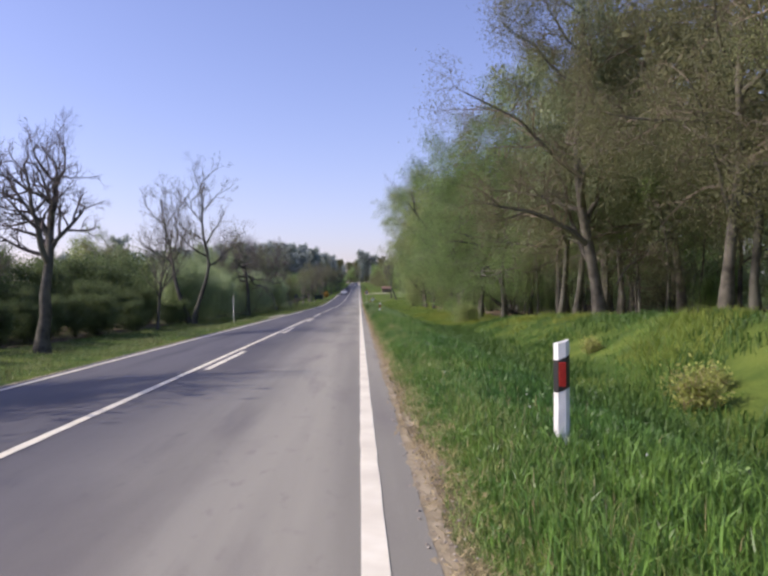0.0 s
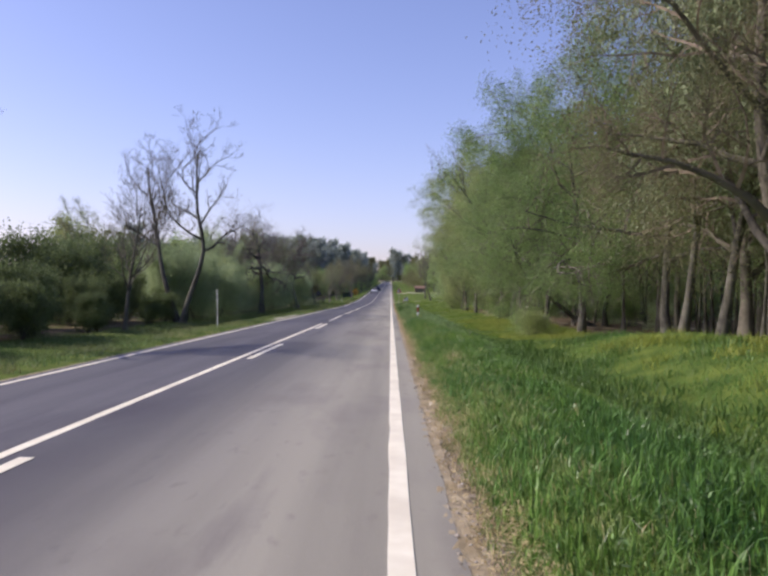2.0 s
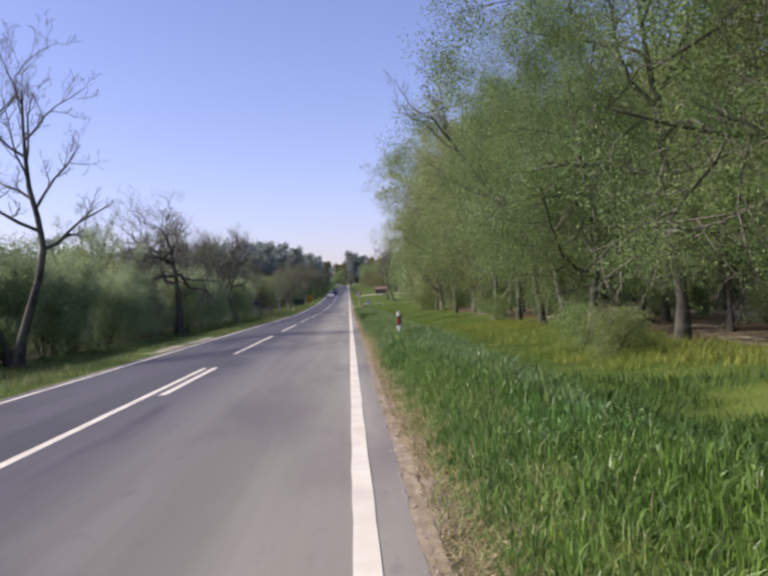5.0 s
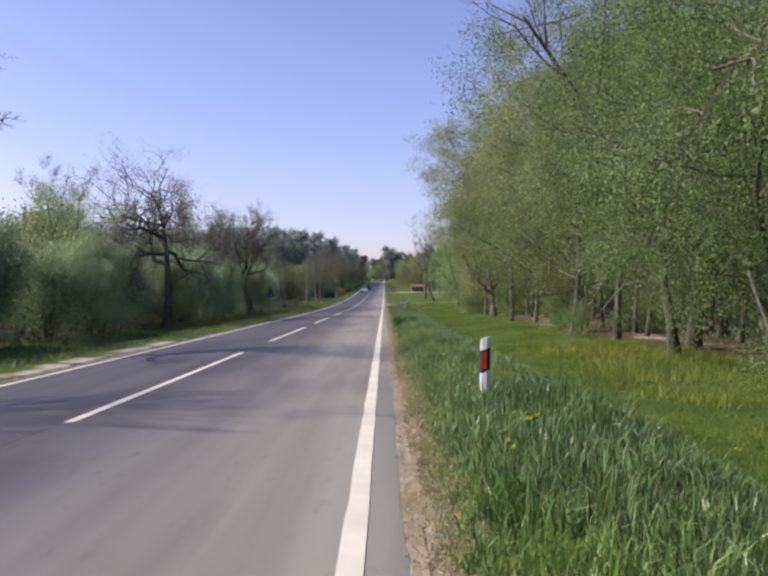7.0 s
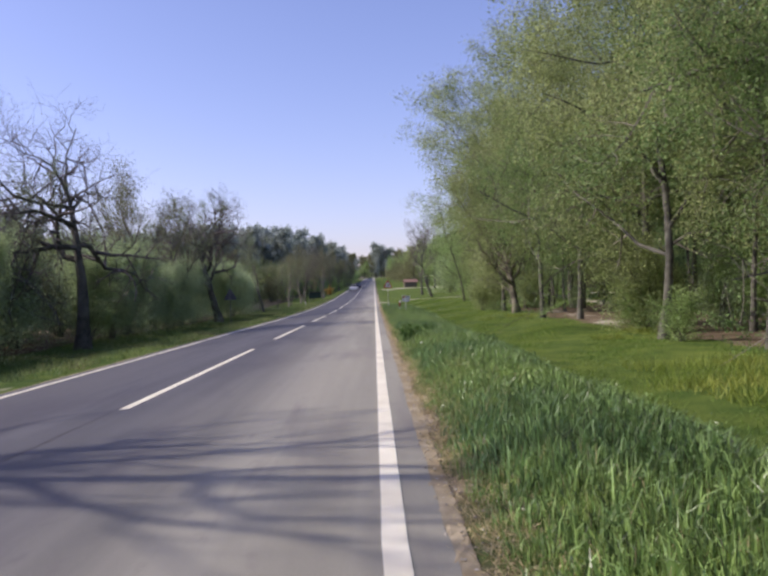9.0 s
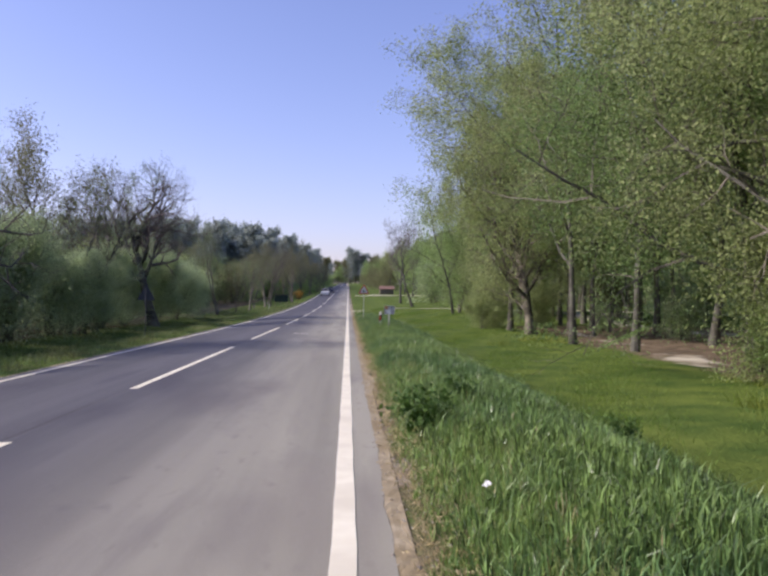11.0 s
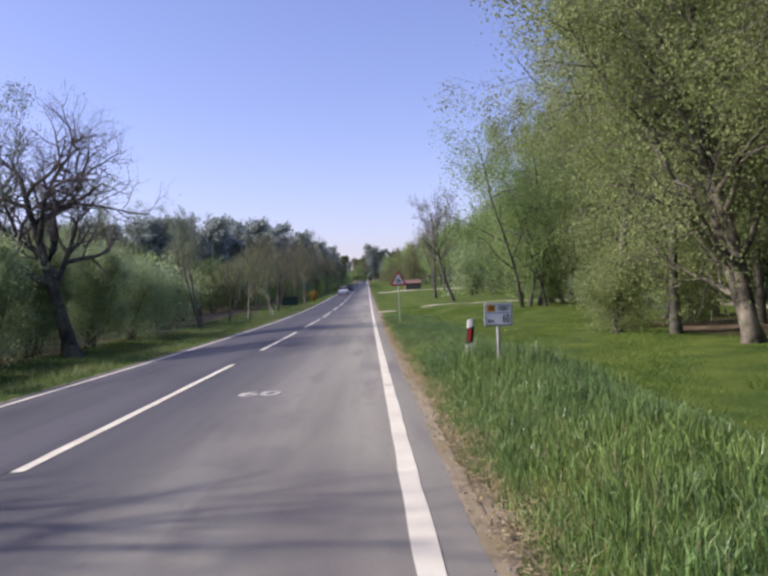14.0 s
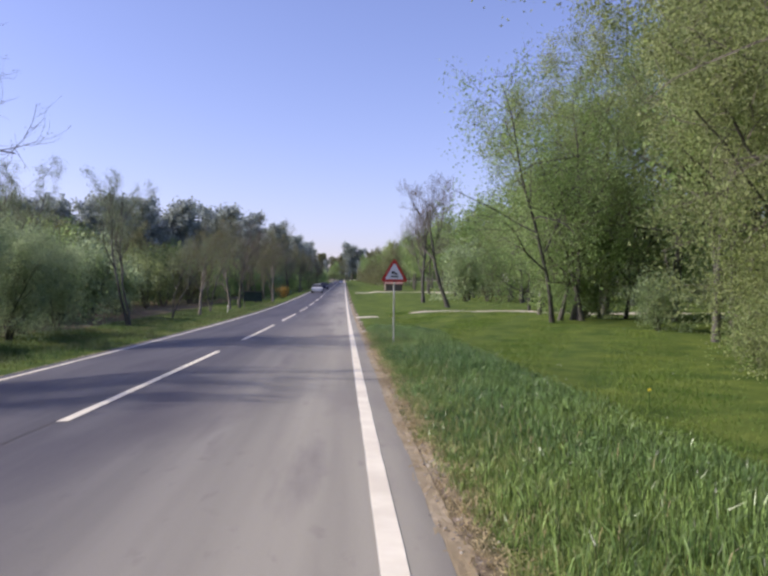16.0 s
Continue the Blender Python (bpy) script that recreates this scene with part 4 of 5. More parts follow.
# lighter crowns for the rows behind
deep_spec = dict(r0=0.2, levels=2, kids=(13, 8), angle=55, up=0.2, crook=0.18, fork=0.3, ratio=0.46)
deep_a = tree("woodland_tree", "brown-grey budding tree deep in the wood", 35, (18, 9), dict(deep_spec, height=16), M_BARK, M_LEAF_B, 4400, 0.19, 0.6, group="woodland trees")
deep_b = tree("woodland_tree", "green spring tree deep in the wood", 36, (18, 57), dict(deep_spec, height=15), M_BARK, M_LEAF_G, 4400, 0.19, 0.6, group="woodland trees")
deep_c = tree("woodland_tree", "yellow-green spring tree deep in the wood", 37, (18, 64), dict(deep_spec, height=15, fork=0.35), M_BARK, M_LEAF_Y, 4400, 0.18, 0.6, group="woodland trees")
DEEP = {"oak_a": deep_a, "oak_b": deep_a, "grn_a": deep_b, "grn_b": deep_b, "yel_a": deep_c, "yel_b": deep_c}
# deeper rows of the wood
for row_x, step in ((17.0, 7.0), (24.0, 7.5), (33.0, 9.0)):
    y = 4.0
    while y < 165:
        kname = ("oak_a", "oak_b")[int(rng.integers(2))] if y < 48 else ("grn_a", "grn_b", "yel_a", "yel_b")[int(rng.integers(4))]
        if not (row_x < 20 and y > 140):
            again(DEEP[kname], row_x + rng.uniform(-2, 2), y, rng.uniform(0, 360), rng.uniform(0.8, 1.1))
        y += step * rng.uniform(0.8, 1.25)
for j in range(46):
    y = 22 + j * 2.75 + rng.uniform(-1, 1)
    again((slim_a, slim_b)[j % 2], rng.uniform(12.2, 21) if y < 148 else rng.uniform(16, 24), y, rng.uniform(0, 360), rng.uniform(0.7, 1.1))
# trees past the crossing path
for j in range(64):
    y = 168 + j * 7 + rng.uniform(-2, 2)
    far = min(1.0, (y - 165) / 120)
    x = rng.uniform(13, 21) - 3.5 * far
    kname = ("yel_b", "grn_a", "oak_b", "yel_a", "grn_b")[int(rng.integers(5))]
    again(DEEP[kname], x, y, rng.uniform(0, 360), rng.uniform(0.55, 0.8))
    if j < 40:
        again(DEEP[kname], x + rng.uniform(9, 20), y + 3, rng.uniform(0, 360), rng.uniform(0.75, 1.0))

again(stems, 12.8, 147.0, 140, 0.95)
again(yel_b, 11.2, 152.5, 250, 0.82)
again(grn_a, 14.2, 150.0, 40, 0.85)
again(grn_b, 12.2, 159.5, 70, 0.55)

# ---------------- trees and thicket on the other side ----------------
LB_BARE = "leafless old tree with spreading dark branches"
bare_spec = dict(r0=0.2, levels=4, kids=(8, 6, 6, 5), angle=42, up=0.3, crook=0.2, ratio=0.56)
tree_a = tree("bare_tree", LB_BARE, 41, (-12.9, 33.0), dict(bare_spec, height=9.0, r0=0.30, fork=0.42, kids=(9, 7, 6, 5), angle=52, ratio=0.6, crook=0.2, stout=0.72), M_BARK, twig=M_TWIG_DARK, group="bare roadside trees")
tree_b = tree("bare_tree", "leafless forked tree leaning over the thicket", 42, (-13.9, 66.3), dict(bare_spec, height=12.4, r0=0.20, fork=0.40, lean=(-0.34, 0), bends=(0.0, 0.02, 0.03, 0.04, 0.02, 0.0, -0.03, 0.02, 0.0), bole=0.3, angle=42, ratio=0.52, kids=(9, 7, 6, 6)), M_BARK, group="bare roadside trees")
tree_c = tree("bare_tree", "leafless crooked tree leaning towards the road", 43, (-13.5, 65.9), dict(bare_spec, height=13.4, r0=0.21, fork=0.42, lean=(0.10, 0), bends=(0.12, 0.10, 0.05, -0.10, -0.30, -0.12, 0.10, 0.06, 0.0), bole=0.2, angle=46, ratio=0.46, crook=0.24, kids=(10, 7, 6, 6)), M_BARK, group="bare roadside trees")
tree_e = tree("bare_tree", "small leafless tree with a dense round crown", 44, (-13.9, 55.8), dict(bare_spec, height=7.6, r0=0.13, fork=0.26, kids=(11, 8, 6, 6), angle=44, ratio=0.6, crook=0.12, up=0.4), M_BARK, group="bare roadside trees")
tree_f = tree("bare_tree", "gnarled leafless tree with twisted limbs", 45, (-13.3, 96.4), dict(bare_spec, height=9.0, r0=0.33, fork=0.54, kids=(9, 6, 5, 5), angle=68, up=0.16, crook=0.38, bole=0.16, stout=0.8, ratio=0.84), M_BARK, twig=M_TWIG_DARK, group="bare roadside trees")
tree_g = tree("budding_tree", "old leaning tree with thin budding branches", 46, (-13.3, 128.8), dict(bare_spec, height=10.2, r0=0.36, fork=0.30, kids=(9, 7, 6, 6), angle=56, up=0.3, ratio=0.72, lean=(-0.2, 0), bole=0.2, stout=0.8, crook=0.24), M_BARK, M_LEAF_B, 5200, 0.035, 0.12, twig=M_TWIG_DARK, group="bare roadside trees")
tree_h = tree("budding_tree", "young two-stemmed tree with thin spring leaves", 47, (-13.1, 155.5), dict(bare_spec, height=11.4, r0=0.09, trunks=2, fork=0.3, angle=30, up=0.5, ratio=0.42, kids=(7, 5, 5, 4)), M_BARK, M_LEAF_S, 6500, 0.042, 0.16, group="bare roadside trees", twig=M_TWIG)
far_tree = tree("budding_tree", "brownish budding tree lining the far road", 48, (-9.8, 216.0), dict(bare_spec, height=9.6, r0=0.16, fork=0.24, kids=(11, 7, 5, 4), angle=48, up=0.35, ratio=0.55, crook=0.16), M_BARK_PALE, M_LEAF_B, 9000, 0.06, 0.25, twig=M_TWIG_PALE, sides=3, group="bare roadside trees")
# unseen tree, added for the shadow that reaches the far lane
again(tree_a, -13.2, 13.5, 120, 0.95)
again(tree_e, -11.5, 194.0, 10, 1.1)
for tx, ty, ts, model in ((-13.0, 166.5, 0.62, "h"), (-12.2, 174.0, 0.75, "b"), (-12.5, 181.0, 0.7, "h"), (-11.6, 187.5, 0.85, "b"), (-12.8, 203.0, 0.75, "b"), (-11.2, 209.5, 0.8, "h"), (-10.6, 224.0, 0.8, "b"), (-14.0, 219.0, 0.8, "h")):
    again(tree_h if model == "h" else far_tree, tx, ty, tx * 90, ts)
again(tree_h, -19.0, 96.5, 150, 0.98)
again(tree_h, -17.5, 121.0, 80, 0.95)
again(tree_h, -14.6, 116.8, 300, 1.0)
again(tree_e, -17.4, 36.5, 100, 0.9)
again(far_tree, -15.6, 117.4, 100, 1.1)
again(tree_e, 7.2, 181.0, 60, 1.35)
again(tree_b, 7.6, 166.0, 10, 0.8)
for j in range(16):
    y = 232 + j * 17 + rng.uniform(-5, 5)
    again((far_tree, tree_e, tree_h, far_tree)[j % 4], -11 + rng.uniform(-1.5, 1.5), y, rng.uniform(0, 360), rng.uniform(0.7, 1.1))

bush_spec = dict(levels=2, trunks=6, kids=(7, 5), fork=0.08, angle=46, up=0.35, ratio=0.45, crook=0.16)
bush_a = tree("bush", "dark green thicket bush beside the road ditch", 51, (-19.6, 82.0), dict(bush_spec, height=4.2, r0=0.04), M_BARK, M_LEAF_D, 6000, 0.10, 0.24, category="bush", group="roadside thicket", fill=1.0, sides=3)
bush_b = tree("bush", "green spring thicket bush beside the road ditch", 52, (-15.6, 76.0), dict(bush_spec, height=5.0, r0=0.05), M_BARK, M_LEAF_G, 5200, 0.095, 0.3, category="bush", group="roadside thicket", fill=0.8, sides=3)
bush_c = tree("bush", "brownish twiggy thicket bush with few leaves", 53, (-18.6, 100.0), dict(bush_spec, height=5.2, r0=0.05, kids=(8, 6, 4)), M_BARK, M_LEAF_B, 4600, 0.085, 0.3, category="bush", group="roadside thicket", fill=0.5, sides=3)
bush_d = tree("sapling", "slender upright saplings with thin yellow-green leaves", 54, (-16.2, 84.0), dict(bush_spec, height=6.6, r0=0.05, trunks=7, angle=30, up=0.6, ratio=0.34), M_BARK, M_LEAF_Y, 2600, 0.1, 0.26, category="sapling", group="roadside thicket", sides=3, twig=M_TWIG_DARK)
LB = (bush_a, bush_b, bush_c)
fine_a = tree("bush", "dense dark green thicket bush beside the road ditch", 55, (-15.6, 69.0), dict(bush_spec, height=4.6, r0=0.04, levels=3, kids=(7, 5, 3)), M_BARK, M_LEAF_D, 38000, 0.04, 0.2, category="bush", group="roadside thicket", fill=1.0, sides=3)
fine_b = tree("bush", "dense grey-green thicket bush in spring leaf", 56, (-14.8, 72.0), dict(bush_spec, height=5.4, r0=0.05, levels=3, kids=(7, 5, 3)), M_BARK, M_LEAF_T, 38000, 0.04, 0.24, category="bush", group="roadside thicket", fill=0.9, sides=3)
FINE = (fine_a, fine_b)
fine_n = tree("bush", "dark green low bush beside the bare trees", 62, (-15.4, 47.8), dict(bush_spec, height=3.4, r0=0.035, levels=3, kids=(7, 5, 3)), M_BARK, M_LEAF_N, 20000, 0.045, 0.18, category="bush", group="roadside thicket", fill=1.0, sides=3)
fine_h = tree("sapling", "tall feathery saplings in thin spring leaf", 60, (-17.6, 88.0), dict(bush_spec, height=8.8, r0=0.06, levels=3, trunks=5, kids=(10, 6, 3), fork=0.12, angle=36, up=0.45, ratio=0.34), M_BARK, M_LEAF_T, 30000, 0.042, 0.2, category="sapling", group="roadside thicket", sides=3)
for bx, by, bs in ((-17.4, 94.0, 0.95), (-17.6, 104.5, 0.9), (-17.8, 114.5, 1.0), (-18.0, 124.5, 0.95), (-18.5, 137.0, 0.8)):
    again(fine_h, bx - 2.2, by, by * 53, bs * 0.9)
for j in range(34):
    # the closed front of the thicket
    y = 70 + j * 2.5
    if 149 < y:
        break
    again(FINE[int(rng.uniform() < 0.55)], (-16.6 if 92 < y < 99.5 or 124 < y < 133 else -14.7) + rng.uniform(-0.7, 0.7), y + rng.uniform(-0.8, 0.8), rng.uniform(0, 360), rng.uniform(0.85, 1.25))
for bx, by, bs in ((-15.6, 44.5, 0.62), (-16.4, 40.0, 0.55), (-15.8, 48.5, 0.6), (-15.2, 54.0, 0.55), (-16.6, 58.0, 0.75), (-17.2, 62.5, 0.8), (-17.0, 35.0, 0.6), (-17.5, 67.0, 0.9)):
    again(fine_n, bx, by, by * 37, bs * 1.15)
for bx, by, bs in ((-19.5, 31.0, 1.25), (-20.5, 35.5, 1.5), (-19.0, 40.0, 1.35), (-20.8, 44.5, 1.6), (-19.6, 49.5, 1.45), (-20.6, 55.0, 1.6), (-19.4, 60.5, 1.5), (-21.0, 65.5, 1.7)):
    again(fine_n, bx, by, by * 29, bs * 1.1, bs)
for j in range(78):
    y = 20 + j * 3.6
    for x0, sc in ((-15.3, 0.95), (-18.6, 1.15)):
        if x0 > -16 and (y < 34 or 49 < y < 61 or 94 < y < 102 or 125 < y < 133 or 152 < y < 159) and (j % 2 or y > 90):
            continue
        if 149 < y < 238 and (x0 > -16 or j % 2) or 68 < y < 149:
            continue
        p = rng.uniform()
        if p > 0.86 and y > 72:
            again(bush_d, x0 - 0.8, y, rng.uniform(0, 360), rng.uniform(0.65, 0.92))
            continue
        # direct sun falls here: the toned-down bush replaces the lifted ones
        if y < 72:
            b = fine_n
        else:
            b = LB[0] if p < 0.42 else LB[1] if p < 0.76 else LB[2]
        low = 0.66 if y < 72 else 1.0
        again(b, x0 + rng.uniform(-1.0, 1.0), y + rng.uniform(-1.4, 1.4), rng.uniform(0, 360), sc * low * rng.uniform(0.85, 1.2))
# unseen bushes, placed to throw the dense shade on the far lane
for bx, by, bs in ((-12.6, 11.4, 1.3), (-12.9, 13.4, 1.25), (-13.4, 12.4, 1.4), (-11.6, 8.6, 1.0), (-14.0, 5.0, 1.4)):
    again(bush_b, bx, by, bx * 50, bs)
far_l, far_r, mid_l = [], [], []
for j in [*range(0, 13, 2), *range(13, 72)]:
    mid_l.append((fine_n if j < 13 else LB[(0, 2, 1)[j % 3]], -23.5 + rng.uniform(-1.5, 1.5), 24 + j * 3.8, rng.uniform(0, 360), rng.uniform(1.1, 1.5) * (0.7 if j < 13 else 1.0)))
joined("thicket_depth", mid_l, 2, 1.35, "dense green thicket behind the roadside bushes", "thicket")
for j in range(40):
    y = 300 + j * 8
    far_l.append((LB[1], -13.0 + rng.uniform(-1.5, 1.5), y, rng.uniform(0, 360), rng.uniform(1.1, 1.6)))
    far_r.append((LB[2], 9.5 + rng.uniform(0, 2.5), y, rng.uniform(0, 360), rng.uniform(1.0, 1.5)))
    far_l.append((LB[1], -18.0 + rng.uniform(-2.5, 2.5), y, rng.uniform(0, 360), rng.uniform(1.3, 1.8)))
joined("far_thicket", far_l, 3, 1.7, "far green thicket lining the road", "thicket")
joined("far_thicket", far_r, 3, 1.7, "far brownish thicket lining the road", "thicket")
for j in range(16):
    y = 74 + j * 6.5 + rng.uniform(-2, 2)
    again(tree_h if y > 122 or j % 3 == 0 else bush_c, -19.0 + rng.uniform(-2, 2), y, rng.uniform(0, 360), rng.uniform(0.8, 1.0))
for j in range(4, 26):
    again((deep_a, deep_c, deep_a, deep_b)[j % 4], -27 + rng.uniform(-3, 3), 45 + j * 8.0, rng.uniform(0, 360), rng.uniform(0.45, 0.6))
dry_herb = tree("dry_herb", "pale dry herb clump on the sunny bank", 58, (5.35, 12.4), dict(bush_spec, height=0.75, r0=0.008, ratio=0.6, angle=55), M_STRAW, M_STRAW_LEAF, 900, 0.05, 0.09, category="herb", group="dry herbs", twig=M_STRAW)
M_FORSYTHIA = mat("orange_yellow_blossom", (0.42, 0.26, 0.05), (0.55, 0.36, 0.08), 3, 0.7, rand=0.3, trans=0.3)
forsythia = tree("flowering_bush", "orange-yellow flowering bush on the verge", 57, (-9.6, 232.0), dict(bush_spec, height=2.0, r0=0.03), M_BARK, M_FORSYTHIA, 1200, 0.08, 0.2, category="bush")
fine_y = tree("leafy_bush", "loose yellow-green bush under the tall tree", 59, (10.6, 90.4), dict(bush_spec, height=4.4, r0=0.04, levels=3, trunks=4, kids=(7, 5, 3), angle=60, up=0.1), M_BARK, M_LEAF_Y, 16000, 0.052, 0.3, category="bush", sides=3, clump=9)
# undergrowth at the wood's edge
for bx, by, bs in ((6.9, 56.6, 0.34), (8.4, 62.2, 0.36), (9.8, 85.2, 0.4), (10.4, 90.5, 0.5), (10.2, 125.5, 0.4)):
    again(bush_b, bx, by, bx * 77, bs, bs * 0.85, "low fresh green bush under the wood's edge trees")
for j in range(6, 34):
    y = 47 + j * 3.0
    x = rng.uniform(10.8, 14.5) if 52 < y < 130 else rng.uniform(10, 13)
    if j % 2 == 0 and y < 100 or j % 3 == 0:
        again(LB[1] if j % 3 else LB[0], x + (3 if 60 < y < 125 else 0), y, rng.uniform(0, 360), rng.uniform(0.4, 0.75))
for j in range(12):
    again(bush_b, rng.uniform(18, 23), 14 + j * 2.6, rng.uniform(0, 360), rng.uniform(0.35, 0.6))
for j in range(24):
    again(LB[j % 3], rng.uniform(22, 34), 10 + j * 6.5, rng.uniform(0, 360), rng.uniform(0.8, 1.3))

for bx, by, bs in ((7.8, 119.0, 0.75), (9.4, 122.6, 0.85), (12.4, 124.5, 0.8)):
    again(fine_y, bx, by, bx * 70, bs)
again(fine_y, 7.2, 54.0, 80, 0.6, 0.36)

# the wood closes behind the tracks
wall_a, wall_b = [], []
for j in range(70):
    y = -6 + j * 4.0
    (wall_a if j % 3 else wall_b).append((LB[0] if j % 3 else LB[2], 39 + rng.uniform(-4, 4), y, rng.uniform(0, 360), rng.uniform(1.3, 1.9)))
    if j % 2:
        again((deep_a if y < 50 else deep_b, deep_c)[j // 2 % 2], 45 + rng.uniform(-3, 3), y, rng.uniform(0, 360), rng.uniform(0.8, 1.05))
joined("woodland_undergrowth", wall_a, 2, 1.4, "dark green undergrowth deep in the wood", "undergrowth")
joined("woodland_undergrowth", wall_b, 2, 1.4, "brownish undergrowth deep in the wood", "undergrowth")
for j in range(22):
    x = 12 + j * 3.2
    again(LB[(j * 5) % 3], x, 186 + 0.25 * x + rng.uniform(-4, 4), rng.uniform(0, 360), rng.uniform(0.9, 1.5))
    again((deep_b, deep_c)[j % 2], x + 1.5, 196 + 0.25 * x + rng.uniform(-5, 5), rng.uniform(0, 360), rng.uniform(0.55, 0.8))
# pale dry herbs on the sunny bank
for hx, hy, hs in ((5.9, 13.2, 0.2), (6.3, 21.5, 0.17)):
    again(dry_herb, hx, hy, hx * 40, hs / 0.26)

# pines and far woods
pine = tree("pine_tree", "far wood pine with haze-paled bluish needles", 61, (-52, 176), dict(height=17, r0=0.22, levels=2, kids=(24, 3), angle=78, up=0.05, crook=0.05, fork=0.25, ratio=0.19), M_BARK, M_NEEDLE_HAZE, 3000, 0.30, 0.4, long=1.8, group="far pines")
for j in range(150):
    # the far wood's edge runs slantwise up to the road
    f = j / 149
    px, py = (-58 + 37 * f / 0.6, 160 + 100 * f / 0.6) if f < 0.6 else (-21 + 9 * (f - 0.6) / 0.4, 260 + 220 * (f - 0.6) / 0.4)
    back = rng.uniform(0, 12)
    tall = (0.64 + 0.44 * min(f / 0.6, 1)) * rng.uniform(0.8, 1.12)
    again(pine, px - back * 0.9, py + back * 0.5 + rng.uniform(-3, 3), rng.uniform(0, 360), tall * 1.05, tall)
for j in range(30):
    again((deep_c, deep_a, deep_b)[j % 3], -34 - rng.uniform(-3, 12), 60 + j * 6.0, rng.uniform(0, 360), rng.uniform(0.45, 0.6) * (0.72 if j < 6 else 1.0))
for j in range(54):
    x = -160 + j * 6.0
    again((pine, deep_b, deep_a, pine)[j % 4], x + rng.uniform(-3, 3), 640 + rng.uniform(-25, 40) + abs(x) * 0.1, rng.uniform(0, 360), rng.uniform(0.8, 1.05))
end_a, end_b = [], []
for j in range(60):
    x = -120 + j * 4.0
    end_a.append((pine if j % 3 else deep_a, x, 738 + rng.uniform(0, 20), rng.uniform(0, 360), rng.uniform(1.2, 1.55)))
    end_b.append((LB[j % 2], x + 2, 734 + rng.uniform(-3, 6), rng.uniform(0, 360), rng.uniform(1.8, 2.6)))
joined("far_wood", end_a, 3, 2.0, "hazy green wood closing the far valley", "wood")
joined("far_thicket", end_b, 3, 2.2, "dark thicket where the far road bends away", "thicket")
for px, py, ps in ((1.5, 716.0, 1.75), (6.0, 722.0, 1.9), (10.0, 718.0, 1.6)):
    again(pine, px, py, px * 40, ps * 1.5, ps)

# ---------------- grass and small plants ----------------
def blades(rng, x, y, h, w, bend, tris=3):
    """Curved tapering blades rooted at (x, y) on the ground."""
    n = len(x)
    z = ground_z(x, y) - 0.01
    an = rng.uniform(0, 2 * np.pi, n)
    u = np.stack([np.cos(an), np.sin(an), np.zeros(n)], 1) * (w / 2)[:, None]
    la = rng.uniform(0, 2 * np.pi, n)
    d = np.stack([np.cos(la), np.sin(la), np.zeros(n)], 1) * (bend * h)[:, None]
    base = np.stack([x, y, z], 1)
    mid = base + d * 0.3 + np.array([0, 0, 1.0]) * (h * 0.6)[:, None]
    tip = base + d + np.array([0, 0, 1.0]) * (h * (1 - 0.25 * bend))[:, None]
    if tris == 1:
        v = np.stack([base - u, base + u, tip], 1).reshape(-1, 3)
        return v, [np.arange(n)[:, None] * 3 + np.array([[0, 1, 2]])]
    v = np.stack([base - u, base + u, mid - u * 0.8, mid + u * 0.8, tip], 1).reshape(-1, 3)
    o = np.arange(n)[:, None] * 5
    return v, [o + np.array([[0, 1, 3, 2]]), o + np.array([[2, 3, 4]])]


rng = np.random.default_rng(9)
# tufts: each a fan of short blades of one height
n = 46000
tx = 0.62 + rng.beta(1.15, 1.35, n) * 2.9
ty = rng.uniform(-1.5, 138, n)
keep = (tx > 0.66 + 0.05 * np.sin(ty * 0.37) + 0.05 * np.sin(ty * 1.1 + 1) + rng.exponential(0.05, n)) & (rng.uniform(0, 1, n) < 0.78 + 0.3 * wob(tx, ty, 1.6, 2.0))
tx, ty = tx[keep], ty[keep]
th = (0.10 + 0.10 * np.clip(0.5 + 0.6 * wob(tx, ty, 0.6, 1.0), 0.05, 1.2)) * rng.uniform(0.6, 1.35, len(tx)) * (0.55 + 0.45 * smoothstep(0.65, 1.0, tx)) * (1 - 0.3 * smoothstep(2.4, 3.4, tx)) * (1.0 + 0.22 * smoothstep(30, 45, ty) + 0.2 * np.exp(-((ty - 103) / 6) ** 2) + 1.5 * np.exp(-((ty - 104.9) / 1.3) ** 2) * smoothstep(0.95, 1.25, tx) + 1.3 * np.exp(-((ty - 54.5) / 1.1) ** 2) * smoothstep(0.95, 1.25, tx) - 0.2 * smoothstep(108, 116, ty))
per = rng.integers(9, 15, len(tx))
who = np.repeat(np.arange(len(tx)), per)
x = tx[who] + rng.normal(0, 0.045, len(who))
y = ty[who] + rng.normal(0, 0.045, len(who))
h = th[who] * rng.uniform(0.4, 1.2, len(who))
for near_stand in (True, False):
    k = (y < 46 + 6 * np.sin(x * 2)) == near_stand
    v, f = blades(rng, x[k], y[k], h[k], rng.uniform(0.007, 0.016, k.sum()) * (1 - 0.25 * smoothstep(80, 95, y[k])), rng.beta(1.5, 2.2, k.sum()) * 1.05)
    tagged(new("verge_grass", mesh_from("verge_grass", v, f, M_GRASS_LUSH if near_stand else M_GRASS)), "lush dark green grass beside the shoulder" if near_stand else "green tufted verge grass along the shoulder", "grass", kind="stuff")

